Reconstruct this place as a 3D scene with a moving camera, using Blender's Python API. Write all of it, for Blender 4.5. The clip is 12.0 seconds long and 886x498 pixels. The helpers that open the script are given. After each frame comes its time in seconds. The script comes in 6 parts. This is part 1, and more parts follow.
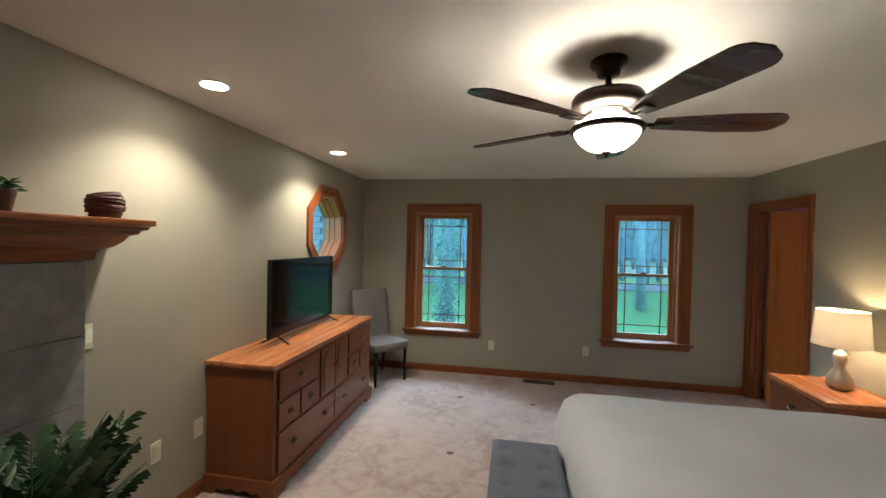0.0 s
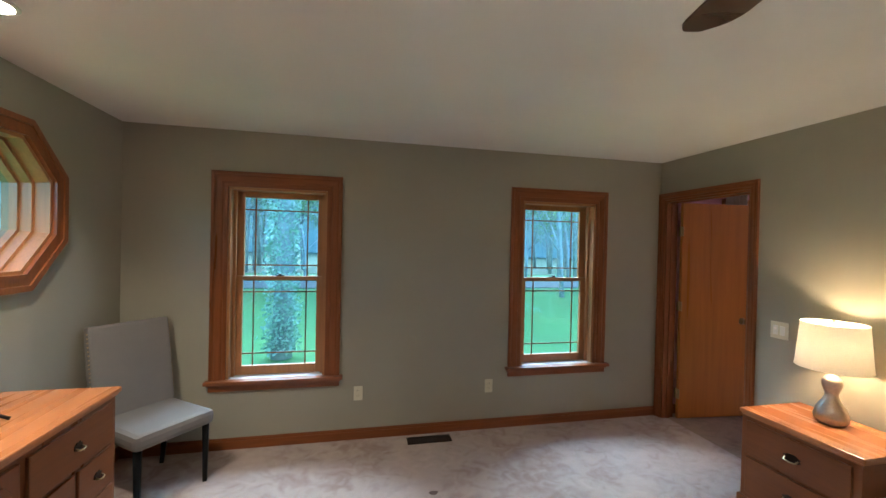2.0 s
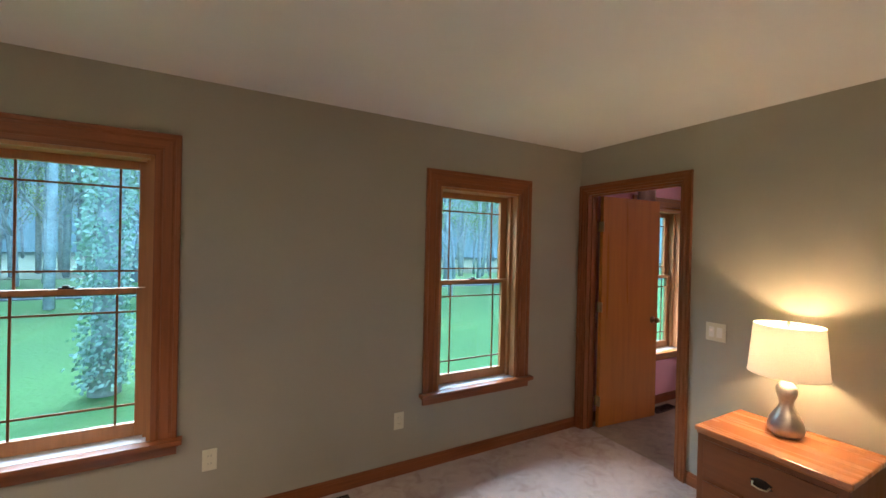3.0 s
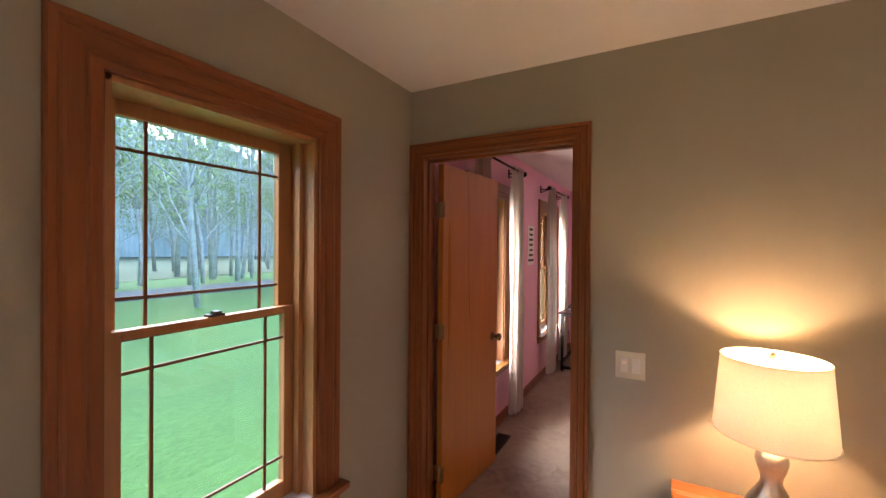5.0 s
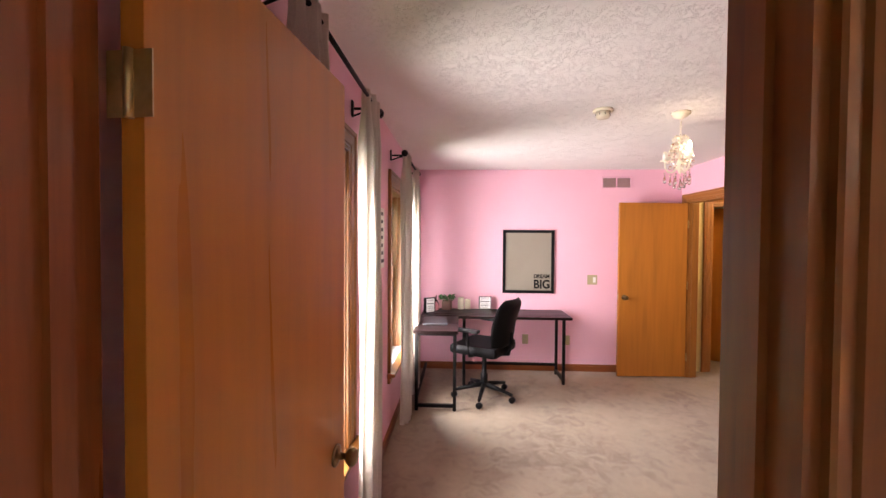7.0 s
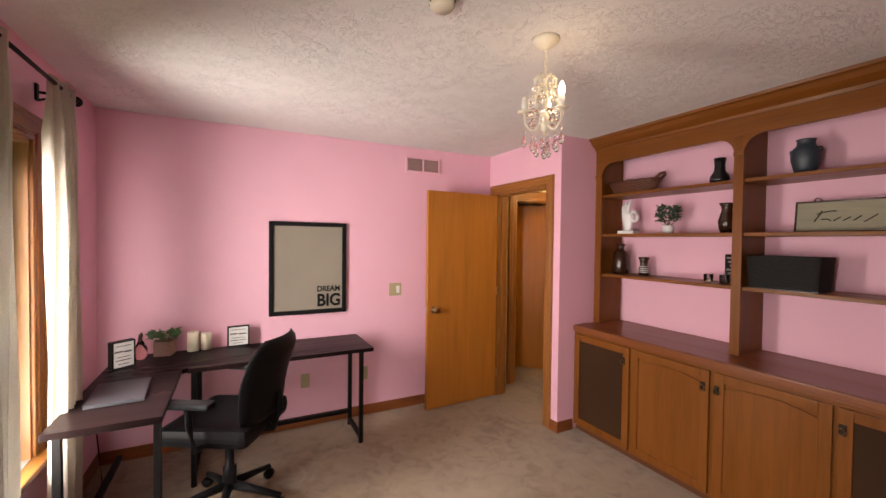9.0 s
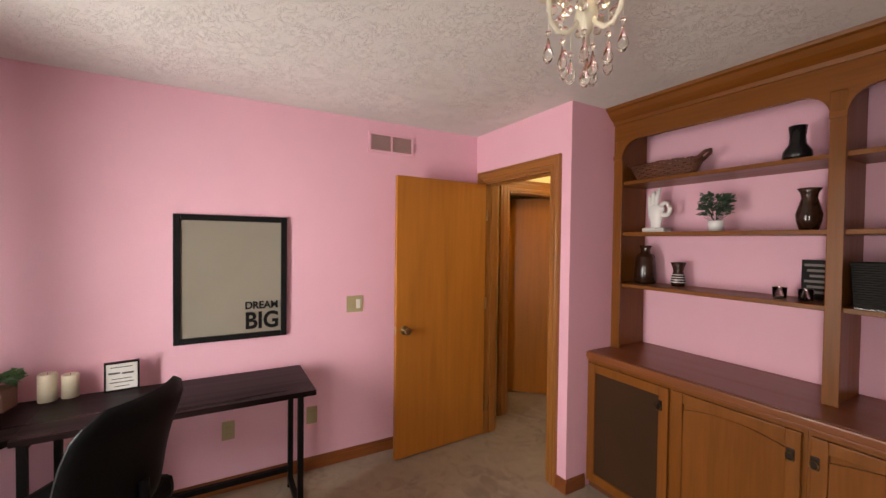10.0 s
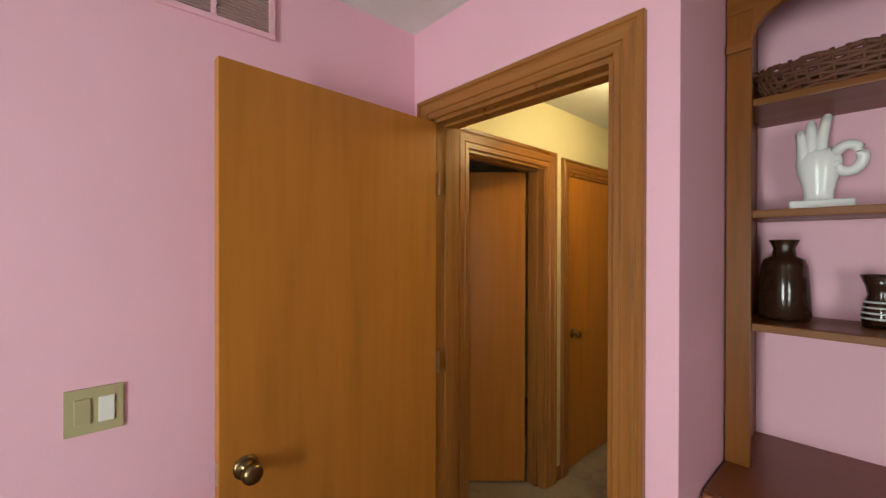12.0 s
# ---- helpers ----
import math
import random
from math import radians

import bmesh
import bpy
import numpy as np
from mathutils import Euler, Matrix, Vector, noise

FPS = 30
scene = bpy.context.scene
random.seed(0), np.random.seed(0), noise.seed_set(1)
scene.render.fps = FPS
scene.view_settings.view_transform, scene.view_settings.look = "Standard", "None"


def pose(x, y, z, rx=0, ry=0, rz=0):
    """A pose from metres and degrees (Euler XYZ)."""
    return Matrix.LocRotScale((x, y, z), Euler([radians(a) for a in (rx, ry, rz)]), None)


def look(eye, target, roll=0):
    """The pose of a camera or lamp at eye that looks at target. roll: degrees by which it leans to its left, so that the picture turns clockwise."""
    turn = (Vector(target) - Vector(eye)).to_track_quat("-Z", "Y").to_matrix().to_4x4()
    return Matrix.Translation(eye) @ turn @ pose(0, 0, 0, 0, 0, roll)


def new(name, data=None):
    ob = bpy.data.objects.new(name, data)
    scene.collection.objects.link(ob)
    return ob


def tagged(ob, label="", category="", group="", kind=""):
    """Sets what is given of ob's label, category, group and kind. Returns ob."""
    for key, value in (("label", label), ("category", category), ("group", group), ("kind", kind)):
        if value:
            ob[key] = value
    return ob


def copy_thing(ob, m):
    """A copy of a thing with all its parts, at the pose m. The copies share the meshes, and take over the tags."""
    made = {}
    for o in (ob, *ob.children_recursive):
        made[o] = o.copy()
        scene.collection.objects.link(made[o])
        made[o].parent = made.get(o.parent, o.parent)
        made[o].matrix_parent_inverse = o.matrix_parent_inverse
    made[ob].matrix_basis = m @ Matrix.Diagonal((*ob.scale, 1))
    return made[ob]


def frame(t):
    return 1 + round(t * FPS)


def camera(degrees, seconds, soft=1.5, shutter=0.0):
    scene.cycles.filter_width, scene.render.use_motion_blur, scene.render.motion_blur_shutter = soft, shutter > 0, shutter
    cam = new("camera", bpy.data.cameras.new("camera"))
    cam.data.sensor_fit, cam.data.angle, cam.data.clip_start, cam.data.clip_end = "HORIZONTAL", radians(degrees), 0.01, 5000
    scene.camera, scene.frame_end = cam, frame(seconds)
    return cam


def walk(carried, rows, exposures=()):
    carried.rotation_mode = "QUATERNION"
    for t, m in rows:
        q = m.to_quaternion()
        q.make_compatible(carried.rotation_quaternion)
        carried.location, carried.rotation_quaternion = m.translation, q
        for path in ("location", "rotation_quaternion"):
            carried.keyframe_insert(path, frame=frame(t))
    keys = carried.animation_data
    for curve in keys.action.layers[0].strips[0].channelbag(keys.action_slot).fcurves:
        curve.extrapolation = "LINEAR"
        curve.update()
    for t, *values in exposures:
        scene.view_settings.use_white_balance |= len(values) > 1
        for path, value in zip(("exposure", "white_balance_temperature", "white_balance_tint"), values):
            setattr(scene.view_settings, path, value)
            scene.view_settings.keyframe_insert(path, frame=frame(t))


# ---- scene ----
cam = camera(95.9, 12.0)
PATH = [
    (0, (-0.013, 0.185, 1.619), (-0.359, 2.155, 1.586), 1.3),
    (0.5, (-0.13, 0.603, 1.608), (-0.351, 2.591, 1.574), 1.3),
    (1, (-0.247, 1.007, 1.596), (-0.276, 3.007, 1.567), 1.3),
    (1.5, (-0.318, 1.409, 1.578), (-0.137, 3.401, 1.551), 1.3),
    (2, (-0.308, 1.825, 1.582), (0.128, 3.777, 1.562), 1.3),
    (2.5, (-0.291, 2.216, 1.58), (0.415, 4.088, 1.558), 1.4),
    (3, (-0.218, 2.615, 1.554), (0.755, 4.362, 1.543), 1.3),
    (3.5, (-0.07, 2.985, 1.557), (1.158, 4.563, 1.555), 1.0),
    (3.7, (-0.007, 3.122, 1.547), (1.313, 4.624, 1.549), 0.8),
    (5.3, (0.9, 4.02, 1.551), (2.702, 4.887, 1.534), 0.5),
    (5.5, (1.07, 4.108, 1.549), (2.894, 4.928, 1.531), 0.5),
    (6, (1.485, 4.29, 1.542), (3.384, 4.917, 1.527), 0.3),
    (6.5, (1.805, 4.463, 1.536), (3.771, 4.831, 1.518), 0.4),
    (7, (2.166, 4.551, 1.557), (4.164, 4.641, 1.514), 0.4),
    (7.5, (2.506, 4.572, 1.574), (4.492, 4.341, 1.522), 0.7),
    (7.7, (2.62, 4.565, 1.57), (4.587, 4.214, 1.521), 0.6),
    (9.3, (3.765, 4.147, 1.548), (5.523, 3.195, 1.51), 0.7),
    (9.5, (3.893, 4.05, 1.556), (5.65, 3.096, 1.519), 0.7),
    (10, (4.248, 3.835, 1.55), (5.987, 2.848, 1.51), 0.7),
    (10.5, (4.592, 3.662, 1.556), (6.31, 2.639, 1.52), 0.7),
    (11, (4.956, 3.478, 1.553), (6.623, 2.372, 1.522), 0.6),
    (11.5, (5.318, 3.226, 1.51), (6.905, 2.007, 1.507), 0.4),
    (12, (5.66, 3.01, 1.512), (7.142, 1.667, 1.502), 0.1),
]
walk(cam, [(t, look(eye, target, roll)) for t, eye, target, roll in PATH], [(0.0, 3.05, 5900, 7), (1.0, 3.05, 5700, 5), (2.0, 3.35, 5850, 7), (2.5, 3.4, 6000, 9), (3.5, 3.4, 7200, 24), (5.0, 3.4, 7900, 34), (5.5, 3.4, 8100, 38), (6.0, 3.5, 8100, 48), (6.5, 3.75, 7200, 28), (7.1, 3.9, 7300, 21), (7.7, 3.85, 7700, 19), (9.3, 3.2, 7800, 18), (10.5, 3.1, 7300, 9), (11.5, 3.05, 6900, 1), (12.0, 3.0, 6600, -5)])
SKY, SUN, CAN_W, TABLE_W, CHAND_W, HALL_W, BOWL_E, NECK_E, WINDOW_W = 0.15, 5.0, 16.0, 1.45, 0.10, 1.7, 3.5, 14.0, 3.4

# ---- world, sun, large lights ----
world = bpy.data.worlds.new("overcast_sky")
scene.world = world
world.use_nodes = True
wn = world.node_tree
sky = wn.nodes.new("ShaderNodeTexSky")
sky.sky_type, sky.sun_disc = "NISHITA", False
sky.sun_elevation, sky.sun_rotation = radians(20), radians(0)
sky.air_density, sky.dust_density = 1.0, 2.0
wn.links.new(sky.outputs[0], wn.nodes["Background"].inputs[0])
wn.nodes["Background"].inputs[1].default_value = SKY
sun = new("sun", bpy.data.lights.new("sun", "SUN"))
sun.data.energy, sun.data.angle, sun.data.color = SUN, radians(90), (0.86, 0.94, 1.0)
sun.matrix_world = look((0, 30, 11), (1.5, 0, 0))


def lamp(name, kind, place, watts, colour, size=0.05, aim=None, spot=None, blend=0.6):
    ob = new(name, bpy.data.lights.new(name, kind))
    ob.data.energy, ob.data.color = watts, colour
    ob.data.shadow_soft_size = size
    if spot:
        ob.data.spot_size, ob.data.spot_blend = radians(spot), blend
    ob.matrix_world = look(place, aim) if aim else Matrix.Translation(place)
    return ob


WARM = (1.0, 0.85, 0.64)
CEIL = 2.41
CANS = ((-1.56, 2.03), (-1.59, 3.58))
for cx, cy in CANS:
    lamp("downlight_bulb", "SPOT", (cx, cy, CEIL - 0.012), CAN_W, WARM, 0.05, (cx - 0.02, cy, 0), 125, 0.7)
lamp("table_lamp_bulb", "POINT", (2.355, 3.545, 1.08), TABLE_W, (1.0, 0.72, 0.42), 0.035)
for bx, by in ((4.939, 3.041), (4.798, 3.098)):
    lamp("chandelier_bulb_light", "POINT", (bx, by, 2.17), CHAND_W, (1.0, 0.80, 0.52), 0.02)
lamp("hall_ceiling_lamp", "POINT", (6.42, 0.9, 2.25), HALL_W, (1.0, 0.76, 0.42), 0.08)

# the sky's light through the two office windows
for wx, share in ((3.73, 0.75), (5.675, 1.2)):
    day = lamp("window_daylight", "AREA", (wx, 5.105, 1.2), WINDOW_W * share, (0.95, 0.97, 1.0), aim=(wx + 2.5, 0.0, 0.9))
    day.data.shape, day.data.size, day.data.size_y, day.data.spread = "RECTANGLE", 0.30, 1.26, radians(136)

# ---- materials ----
def nodes_of(name):
    m = bpy.data.materials.new(name)
    m.use_nodes = True
    t = m.node_tree
    return m, t, t.nodes["Principled BSDF"]


def node(t, kind, **sets):
    n = t.nodes.new(kind)
    for k, v in sets.items():
        n.inputs[k].default_value = v
    return n


def coords(t, scale):
    c = t.nodes.new("ShaderNodeTexCoord")
    mp = t.nodes.new("ShaderNodeMapping")
    mp.inputs["Scale"].default_value = scale if isinstance(scale, tuple) else (scale,) * 3
    t.links.new(c.outputs["Object"], mp.inputs["Vector"])
    return mp.outputs[0]


def ramp(t, fac, stops):
    r = t.nodes.new("ShaderNodeValToRGB")
    e = r.color_ramp.elements
    while len(e) < len(stops):
        e.new(0.5)
    for el, (p, c) in zip(e, stops):
        el.position, el.color = p, (*c, 1)
    t.links.new(fac, r.inputs[0])
    return r.outputs[0]


def shade(c, k):
    return tuple(min(1.0, v * k) for v in c)


def bump(t, b, height, strength, distance):
    bn = node(t, "ShaderNodeBump", Strength=strength, Distance=distance)
    t.links.new(height, bn.inputs["Height"])
    t.links.new(bn.outputs[0], b.inputs["Normal"])
    return bn


def plain(name, colour, rough=0.5, metal=0.0, vary=0.12, grain=60.0, relief=0.15, depth=0.001, big=2.5):
    """A surface with variation at two scales and a fine relief."""
    m, t, b = nodes_of(name)
    n1 = node(t, "ShaderNodeTexNoise", Scale=big, Detail=4.0)
    n2 = node(t, "ShaderNodeTexNoise", Scale=grain, Detail=3.0)
    v = coords(t, 1.0)
    t.links.new(v, n1.inputs["Vector"])
    t.links.new(v, n2.inputs["Vector"])
    mx = node(t, "ShaderNodeMix")
    mx.inputs[0].default_value = 0.4
    t.links.new(n1.outputs[0], mx.inputs[2])
    t.links.new(n2.outputs[0], mx.inputs[3])
    t.links.new(ramp(t, mx.outputs[0], ((0.3, shade(colour, 1 - vary)), (0.7, shade(colour, 1 + vary)))), b.inputs["Base Color"])
    b.inputs["Roughness"].default_value, b.inputs["Metallic"].default_value = rough, metal
    if relief:
        bump(t, b, n2.outputs[0], relief, depth)
    return m


def wood(name, colour, axis="z", rough=0.35, contrast=0.35, fine=70.0):
    """Stained wood with its grain along one axis."""
    m, t, b = nodes_of(name)
    s = [1.0, 1.0, 1.0]
    s["xyz".index(axis)] = 0.06
    v = coords(t, tuple(s))
    n1 = node(t, "ShaderNodeTexNoise", Scale=7.0, Detail=5.0, Distortion=1.6)
    n2 = node(t, "ShaderNodeTexNoise", Scale=fine, Detail=4.0, Distortion=0.4)
    t.links.new(v, n1.inputs["Vector"])
    t.links.new(v, n2.inputs["Vector"])
    mx = node(t, "ShaderNodeMix")
    mx.inputs[0].default_value = 0.45
    t.links.new(n1.outputs[0], mx.inputs[2])
    t.links.new(n2.outputs[0], mx.inputs[3])
    t.links.new(ramp(t, mx.outputs[0], ((0.30, shade(colour, 1 - contrast)), (0.5, colour), (0.72, shade(colour, 1 + contrast * 0.8)))), b.inputs["Base Color"])
    t.links.new(ramp(t, n1.outputs[0], ((0.3, (rough - 0.08,) * 3), (0.7, (rough + 0.1,) * 3))), b.inputs["Roughness"])
    bump(t, b, n2.outputs[0], 0.12, 0.001)
    return m


def carpet_mat(name, colour, stain):
    m, t, b = nodes_of(name)
    v = coords(t, 1.0)
    n1 = node(t, "ShaderNodeTexNoise", Scale=1.7, Detail=5.0, Distortion=0.6)
    n2 = node(t, "ShaderNodeTexNoise", Scale=9.0, Detail=6.0, Distortion=1.2)
    n3 = node(t, "ShaderNodeTexNoise", Scale=260.0, Detail=2.0)
    for n in (n1, n2, n3):
        t.links.new(v, n.inputs["Vector"])
    mx = node(t, "ShaderNodeMix")
    mx.inputs[0].default_value = 0.55
    t.links.new(n1.outputs[0], mx.inputs[2])
    t.links.new(n2.outputs[0], mx.inputs[3])
    c1 = ramp(t, mx.outputs[0], ((0.36, stain), (0.50, colour), (0.66, shade(colour, 1.14))))
    c2 = ramp(t, n3.outputs[0], ((0.25, (0.72,) * 3), (0.75, (1.0,) * 3)))
    mul = t.nodes.new("ShaderNodeMix")
    mul.data_type, mul.blend_type = "RGBA", "MULTIPLY"
    mul.inputs[0].default_value = 0.7
    t.links.new(c1, mul.inputs[6])
    t.links.new(c2, mul.inputs[7])
    t.links.new(mul.outputs[2], b.inputs["Base Color"])
    b.inputs["Roughness"].default_value = 1.0
    b.inputs["Sheen Weight"].default_value = 0.25
    ad = t.nodes.new("ShaderNodeMath")
    ad.operation = "MULTIPLY_ADD"
    ad.inputs[1].default_value = 1.6
    t.links.new(n2.outputs[0], ad.inputs[0])
    t.links.new(n3.outputs[0], ad.inputs[2])
    bump(t, b, ad.outputs[0], 0.35, 0.005)
    return m


def ceiling_mat(name, colour, scale, strength):
    """Ceiling plaster stamped with a brush: short curved ridges."""
    m, t, b = nodes_of(name)
    v = coords(t, 1.0)
    n1 = node(t, "ShaderNodeTexNoise", Scale=scale, Detail=2.0, Distortion=2.2)
    n2 = node(t, "ShaderNodeTexNoise", Scale=1.2, Detail=3.0)
    n3 = node(t, "ShaderNodeTexNoise", Scale=scale * 0.35, Detail=2.0)
    for n in (n1, n2, n3):
        t.links.new(v, n.inputs["Vector"])
    r = ramp(t, n1.outputs[0], ((0.52, (0, 0, 0)), (0.555, (1, 1, 1)), (0.60, (0, 0, 0))))
    g = ramp(t, n3.outputs[0], ((0.35, (0.15, 0.15, 0.15)), (0.6, (1, 1, 1))))
    ml = t.nodes.new("ShaderNodeMath")
    ml.operation = "MULTIPLY"
    t.links.new(r, ml.inputs[0])
    t.links.new(g, ml.inputs[1])
    t.links.new(ramp(t, n2.outputs[0], ((0.3, shade(colour, 0.93)), (0.7, colour))), b.inputs["Base Color"])
    b.inputs["Roughness"].default_value = 0.9
    bump(t, b, ml.outputs[0], strength, 0.006)
    return m


def glow(name, colour, strength):
    m, t, b = nodes_of(name)
    b.inputs["Base Color"].default_value = (0.9, 0.88, 0.82, 1)
    b.inputs["Emission Color"].default_value = (*colour, 1)
    b.inputs["Emission Strength"].default_value = strength
    return m


def clear(name, tint=(1, 1, 1), gloss=0.08):
    """Thin window glass: see-through, with a faint mirror sheen."""
    m = bpy.data.materials.new(name)
    m.use_nodes = True
    t = m.node_tree
    t.nodes.remove(t.nodes["Principled BSDF"])
    tr, gl, mx = t.nodes.new("ShaderNodeBsdfTransparent"), t.nodes.new("ShaderNodeBsdfGlossy"), t.nodes.new("ShaderNodeMixShader")
    tr.inputs[0].default_value = (*tint, 1)
    gl.inputs["Roughness"].default_value = 0.02
    mx.inputs[0].default_value = gloss
    t.links.new(tr.outputs[0], mx.inputs[1])
    t.links.new(gl.outputs[0], mx.inputs[2])
    t.links.new(mx.outputs[0], t.nodes["Material Output"].inputs[0])
    return m


def cloth_through(name, colour, through_weight):
    """Cloth that lets light pass, with a woven relief."""
    m, t, b = nodes_of(name)
    v = coords(t, 1.0)
    n = node(t, "ShaderNodeTexNoise", Scale=220.0, Detail=2.0)
    t.links.new(v, n.inputs["Vector"])
    col = ramp(t, n.outputs[0], ((0.3, shade(colour, 0.9)), (0.7, colour)))
    t.links.new(col, b.inputs["Base Color"])
    b.inputs["Roughness"].default_value = 0.95
    bump(t, b, n.outputs[0], 0.2, 0.001)
    tl, mx = t.nodes.new("ShaderNodeBsdfTranslucent"), t.nodes.new("ShaderNodeMixShader")
    t.links.new(col, tl.inputs[0])
    mx.inputs[0].default_value = through_weight
    t.links.new(b.outputs[0], mx.inputs[1])
    t.links.new(tl.outputs[0], mx.inputs[2])
    t.links.new(mx.outputs[0], t.nodes["Material Output"].inputs[0])
    return m


def glass(name, colour, rough=0.0):
    m, t, b = nodes_of(name)
    b.inputs["Base Color"].default_value = (*colour, 1)
    b.inputs["Transmission Weight"].default_value = 1.0
    b.inputs["Roughness"].default_value = rough
    return m


TAUPE = plain("taupe_wall_paint", (0.34, 0.315, 0.25), 0.6, vary=0.04, grain=180, relief=0.25, depth=0.0006)
PINK = plain("pink_wall_paint", (0.83, 0.47, 0.575), 0.6, vary=0.035, grain=180, relief=0.25, depth=0.0006)
CREAM = plain("cream_wall_paint", (0.72, 0.64, 0.42), 0.6, vary=0.04, grain=180, relief=0.2, depth=0.0006)
CEIL_A = ceiling_mat("bedroom_ceiling_plaster", (0.80, 0.77, 0.73), 22.0, 0.22)
CEIL_B = ceiling_mat("office_ceiling_plaster", (0.80, 0.79, 0.77), 30.0, 0.65)
CARPET_A = carpet_mat("mauve_carpet", (0.46, 0.36, 0.315), (0.34, 0.235, 0.195))
CARPET_B = carpet_mat("beige_carpet", (0.30, 0.213, 0.14), (0.21, 0.135, 0.085))
OAK = {a: wood("oak_trim_" + a, (0.235, 0.070, 0.019), a, 0.35) for a in "xyz"}
OAK_GOLD = {a: wood("golden_oak_trim_" + a, (0.30, 0.115, 0.026), a, 0.33) for a in "xyz"}
OAK_DOOR = wood("oak_veneer_door", (0.45, 0.168, 0.029), "z", 0.34, 0.2, 26.0)
OAK_CASE = {a: wood("oak_cabinet_" + a, (0.185, 0.060, 0.009), a, 0.36, 0.28) for a in "xyz"}
OAK_DARK = wood("oak_dark_edge", (0.10, 0.03, 0.012), "z", 0.5)
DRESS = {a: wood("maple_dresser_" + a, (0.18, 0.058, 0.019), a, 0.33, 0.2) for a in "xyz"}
# lighter than the body: light falling on the tops is put into the colour
DRESS_LIT_TOP = wood("maple_lit_top", (0.46, 0.17, 0.06), "y", 0.28, 0.15)
SASH = wood("pine_sash", (0.42, 0.19, 0.075), "z", 0.4, 0.2)
SILL_IN = plain("pale_sill_paint", (0.55, 0.52, 0.48), 0.4)
PLATE = plain("ivory_plastic", (0.66, 0.62, 0.48), 0.4, vary=0.03, relief=0.0)
PLATE_TAN = plain("tan_plastic", (0.42, 0.36, 0.20), 0.4, vary=0.03, relief=0.0)
PLATE_DARK = plain("dark_slot", (0.03, 0.03, 0.03), 0.5, relief=0.0)
BLACK = plain("black_plastic", (0.012, 0.012, 0.013), 0.35, vary=0.2)
BLACK_METAL = plain("black_powder_coat", (0.014, 0.013, 0.013), 0.45, 0.3, vary=0.25)
BRONZE = plain("oiled_bronze", (0.035, 0.024, 0.018), 0.35, 0.7, vary=0.3)
BRASS = plain("aged_brass", (0.52, 0.39, 0.22), 0.32, 0.9, vary=0.25)
KNOB = plain("dark_antique_brass", (0.22, 0.15, 0.075), 0.28, 1.0, vary=0.2)
SILVER = plain("brushed_pewter", (0.44, 0.40, 0.36), 0.3, 0.75, vary=0.2)
WHITE = plain("white_enamel", (0.78, 0.76, 0.70), 0.4, vary=0.04)
LINEN = plain("white_bedding", (0.70, 0.72, 0.78), 0.95, vary=0.05, grain=300, relief=0.5, depth=0.002)
GREY_CLOTH = plain("slate_upholstery", (0.14, 0.152, 0.19), 0.95, vary=0.15, grain=350, relief=0.5, depth=0.001)
GREY_DARK = plain("charcoal_button_cloth", (0.05, 0.053, 0.06), 0.95, vary=0.15, grain=350)
BEIGE_CLOTH = plain("oatmeal_upholstery", (0.20, 0.18, 0.165), 0.95, vary=0.12, grain=350, relief=0.5, depth=0.001)
SCREEN = plain("screen_black", (0.006, 0.007, 0.008), 0.09, vary=0.1, relief=0.0)
SCREEN.node_tree.nodes["Principled BSDF"].inputs["Specular IOR Level"].default_value = 0.2
for m in (*OAK_CASE.values(), *DRESS.values(), OAK_DOOR):
    m.node_tree.nodes["Principled BSDF"].inputs["Specular IOR Level"].default_value = 0.3
PANE = clear("window_pane", (0.66, 0.88, 1.0), 0.035)

# ---- mesh helpers ----
def box(bm, x0, x1, y0, y1, z0, z1, bevel=0.0, m=None):
    g = bmesh.ops.create_cube(bm, size=1.0)["verts"]
    for v in g:
        v.co = Vector(((x0 + x1) / 2 + v.co.x * (x1 - x0), (y0 + y1) / 2 + v.co.y * (y1 - y0), (z0 + z1) / 2 + v.co.z * (z1 - z0)))
    if bevel:
        es = list({e for v in g for e in v.link_edges})
        r = bmesh.ops.bevel(bm, geom=es, offset=bevel, segments=2, affect="EDGES", profile=0.6)
        g = list({v for f in r["faces"] for v in f.verts} | {v for v in g if v.is_valid})
    if m is not None:
        for v in g:
            v.co = m @ v.co
    return bm


def boxes(*rows, bevel=0.0):
    bm = bmesh.new()
    for r in rows:
        box(bm, *r[:6], bevel=r[6] if len(r) > 6 else bevel)
    return bm


def lathe(profile, segs=32, centre=(0, 0), bm=None, wave=0):
    """A turned body round the z axis from (radius, height) pairs."""
    bm = bm or bmesh.new()
    rings = []
    for r, z in profile:
        rings.append([bm.verts.new((centre[0] + max(r, 1e-4) * math.cos(2 * math.pi * i / segs), centre[1] + max(r, 1e-4) * math.sin(2 * math.pi * i / segs), z)) for i in range(segs)])
    for a, b in zip(rings, rings[1:]):
        for i in range(segs):
            bm.faces.new((a[i], a[(i + 1) % segs], b[(i + 1) % segs], b[i]))
    for ring, top in ((rings[0], False), (rings[-1], True)):
        bm.faces.new(ring if top else ring[::-1])
    for f in bm.faces:
        f.smooth = len(f.verts) == 4
    return bm


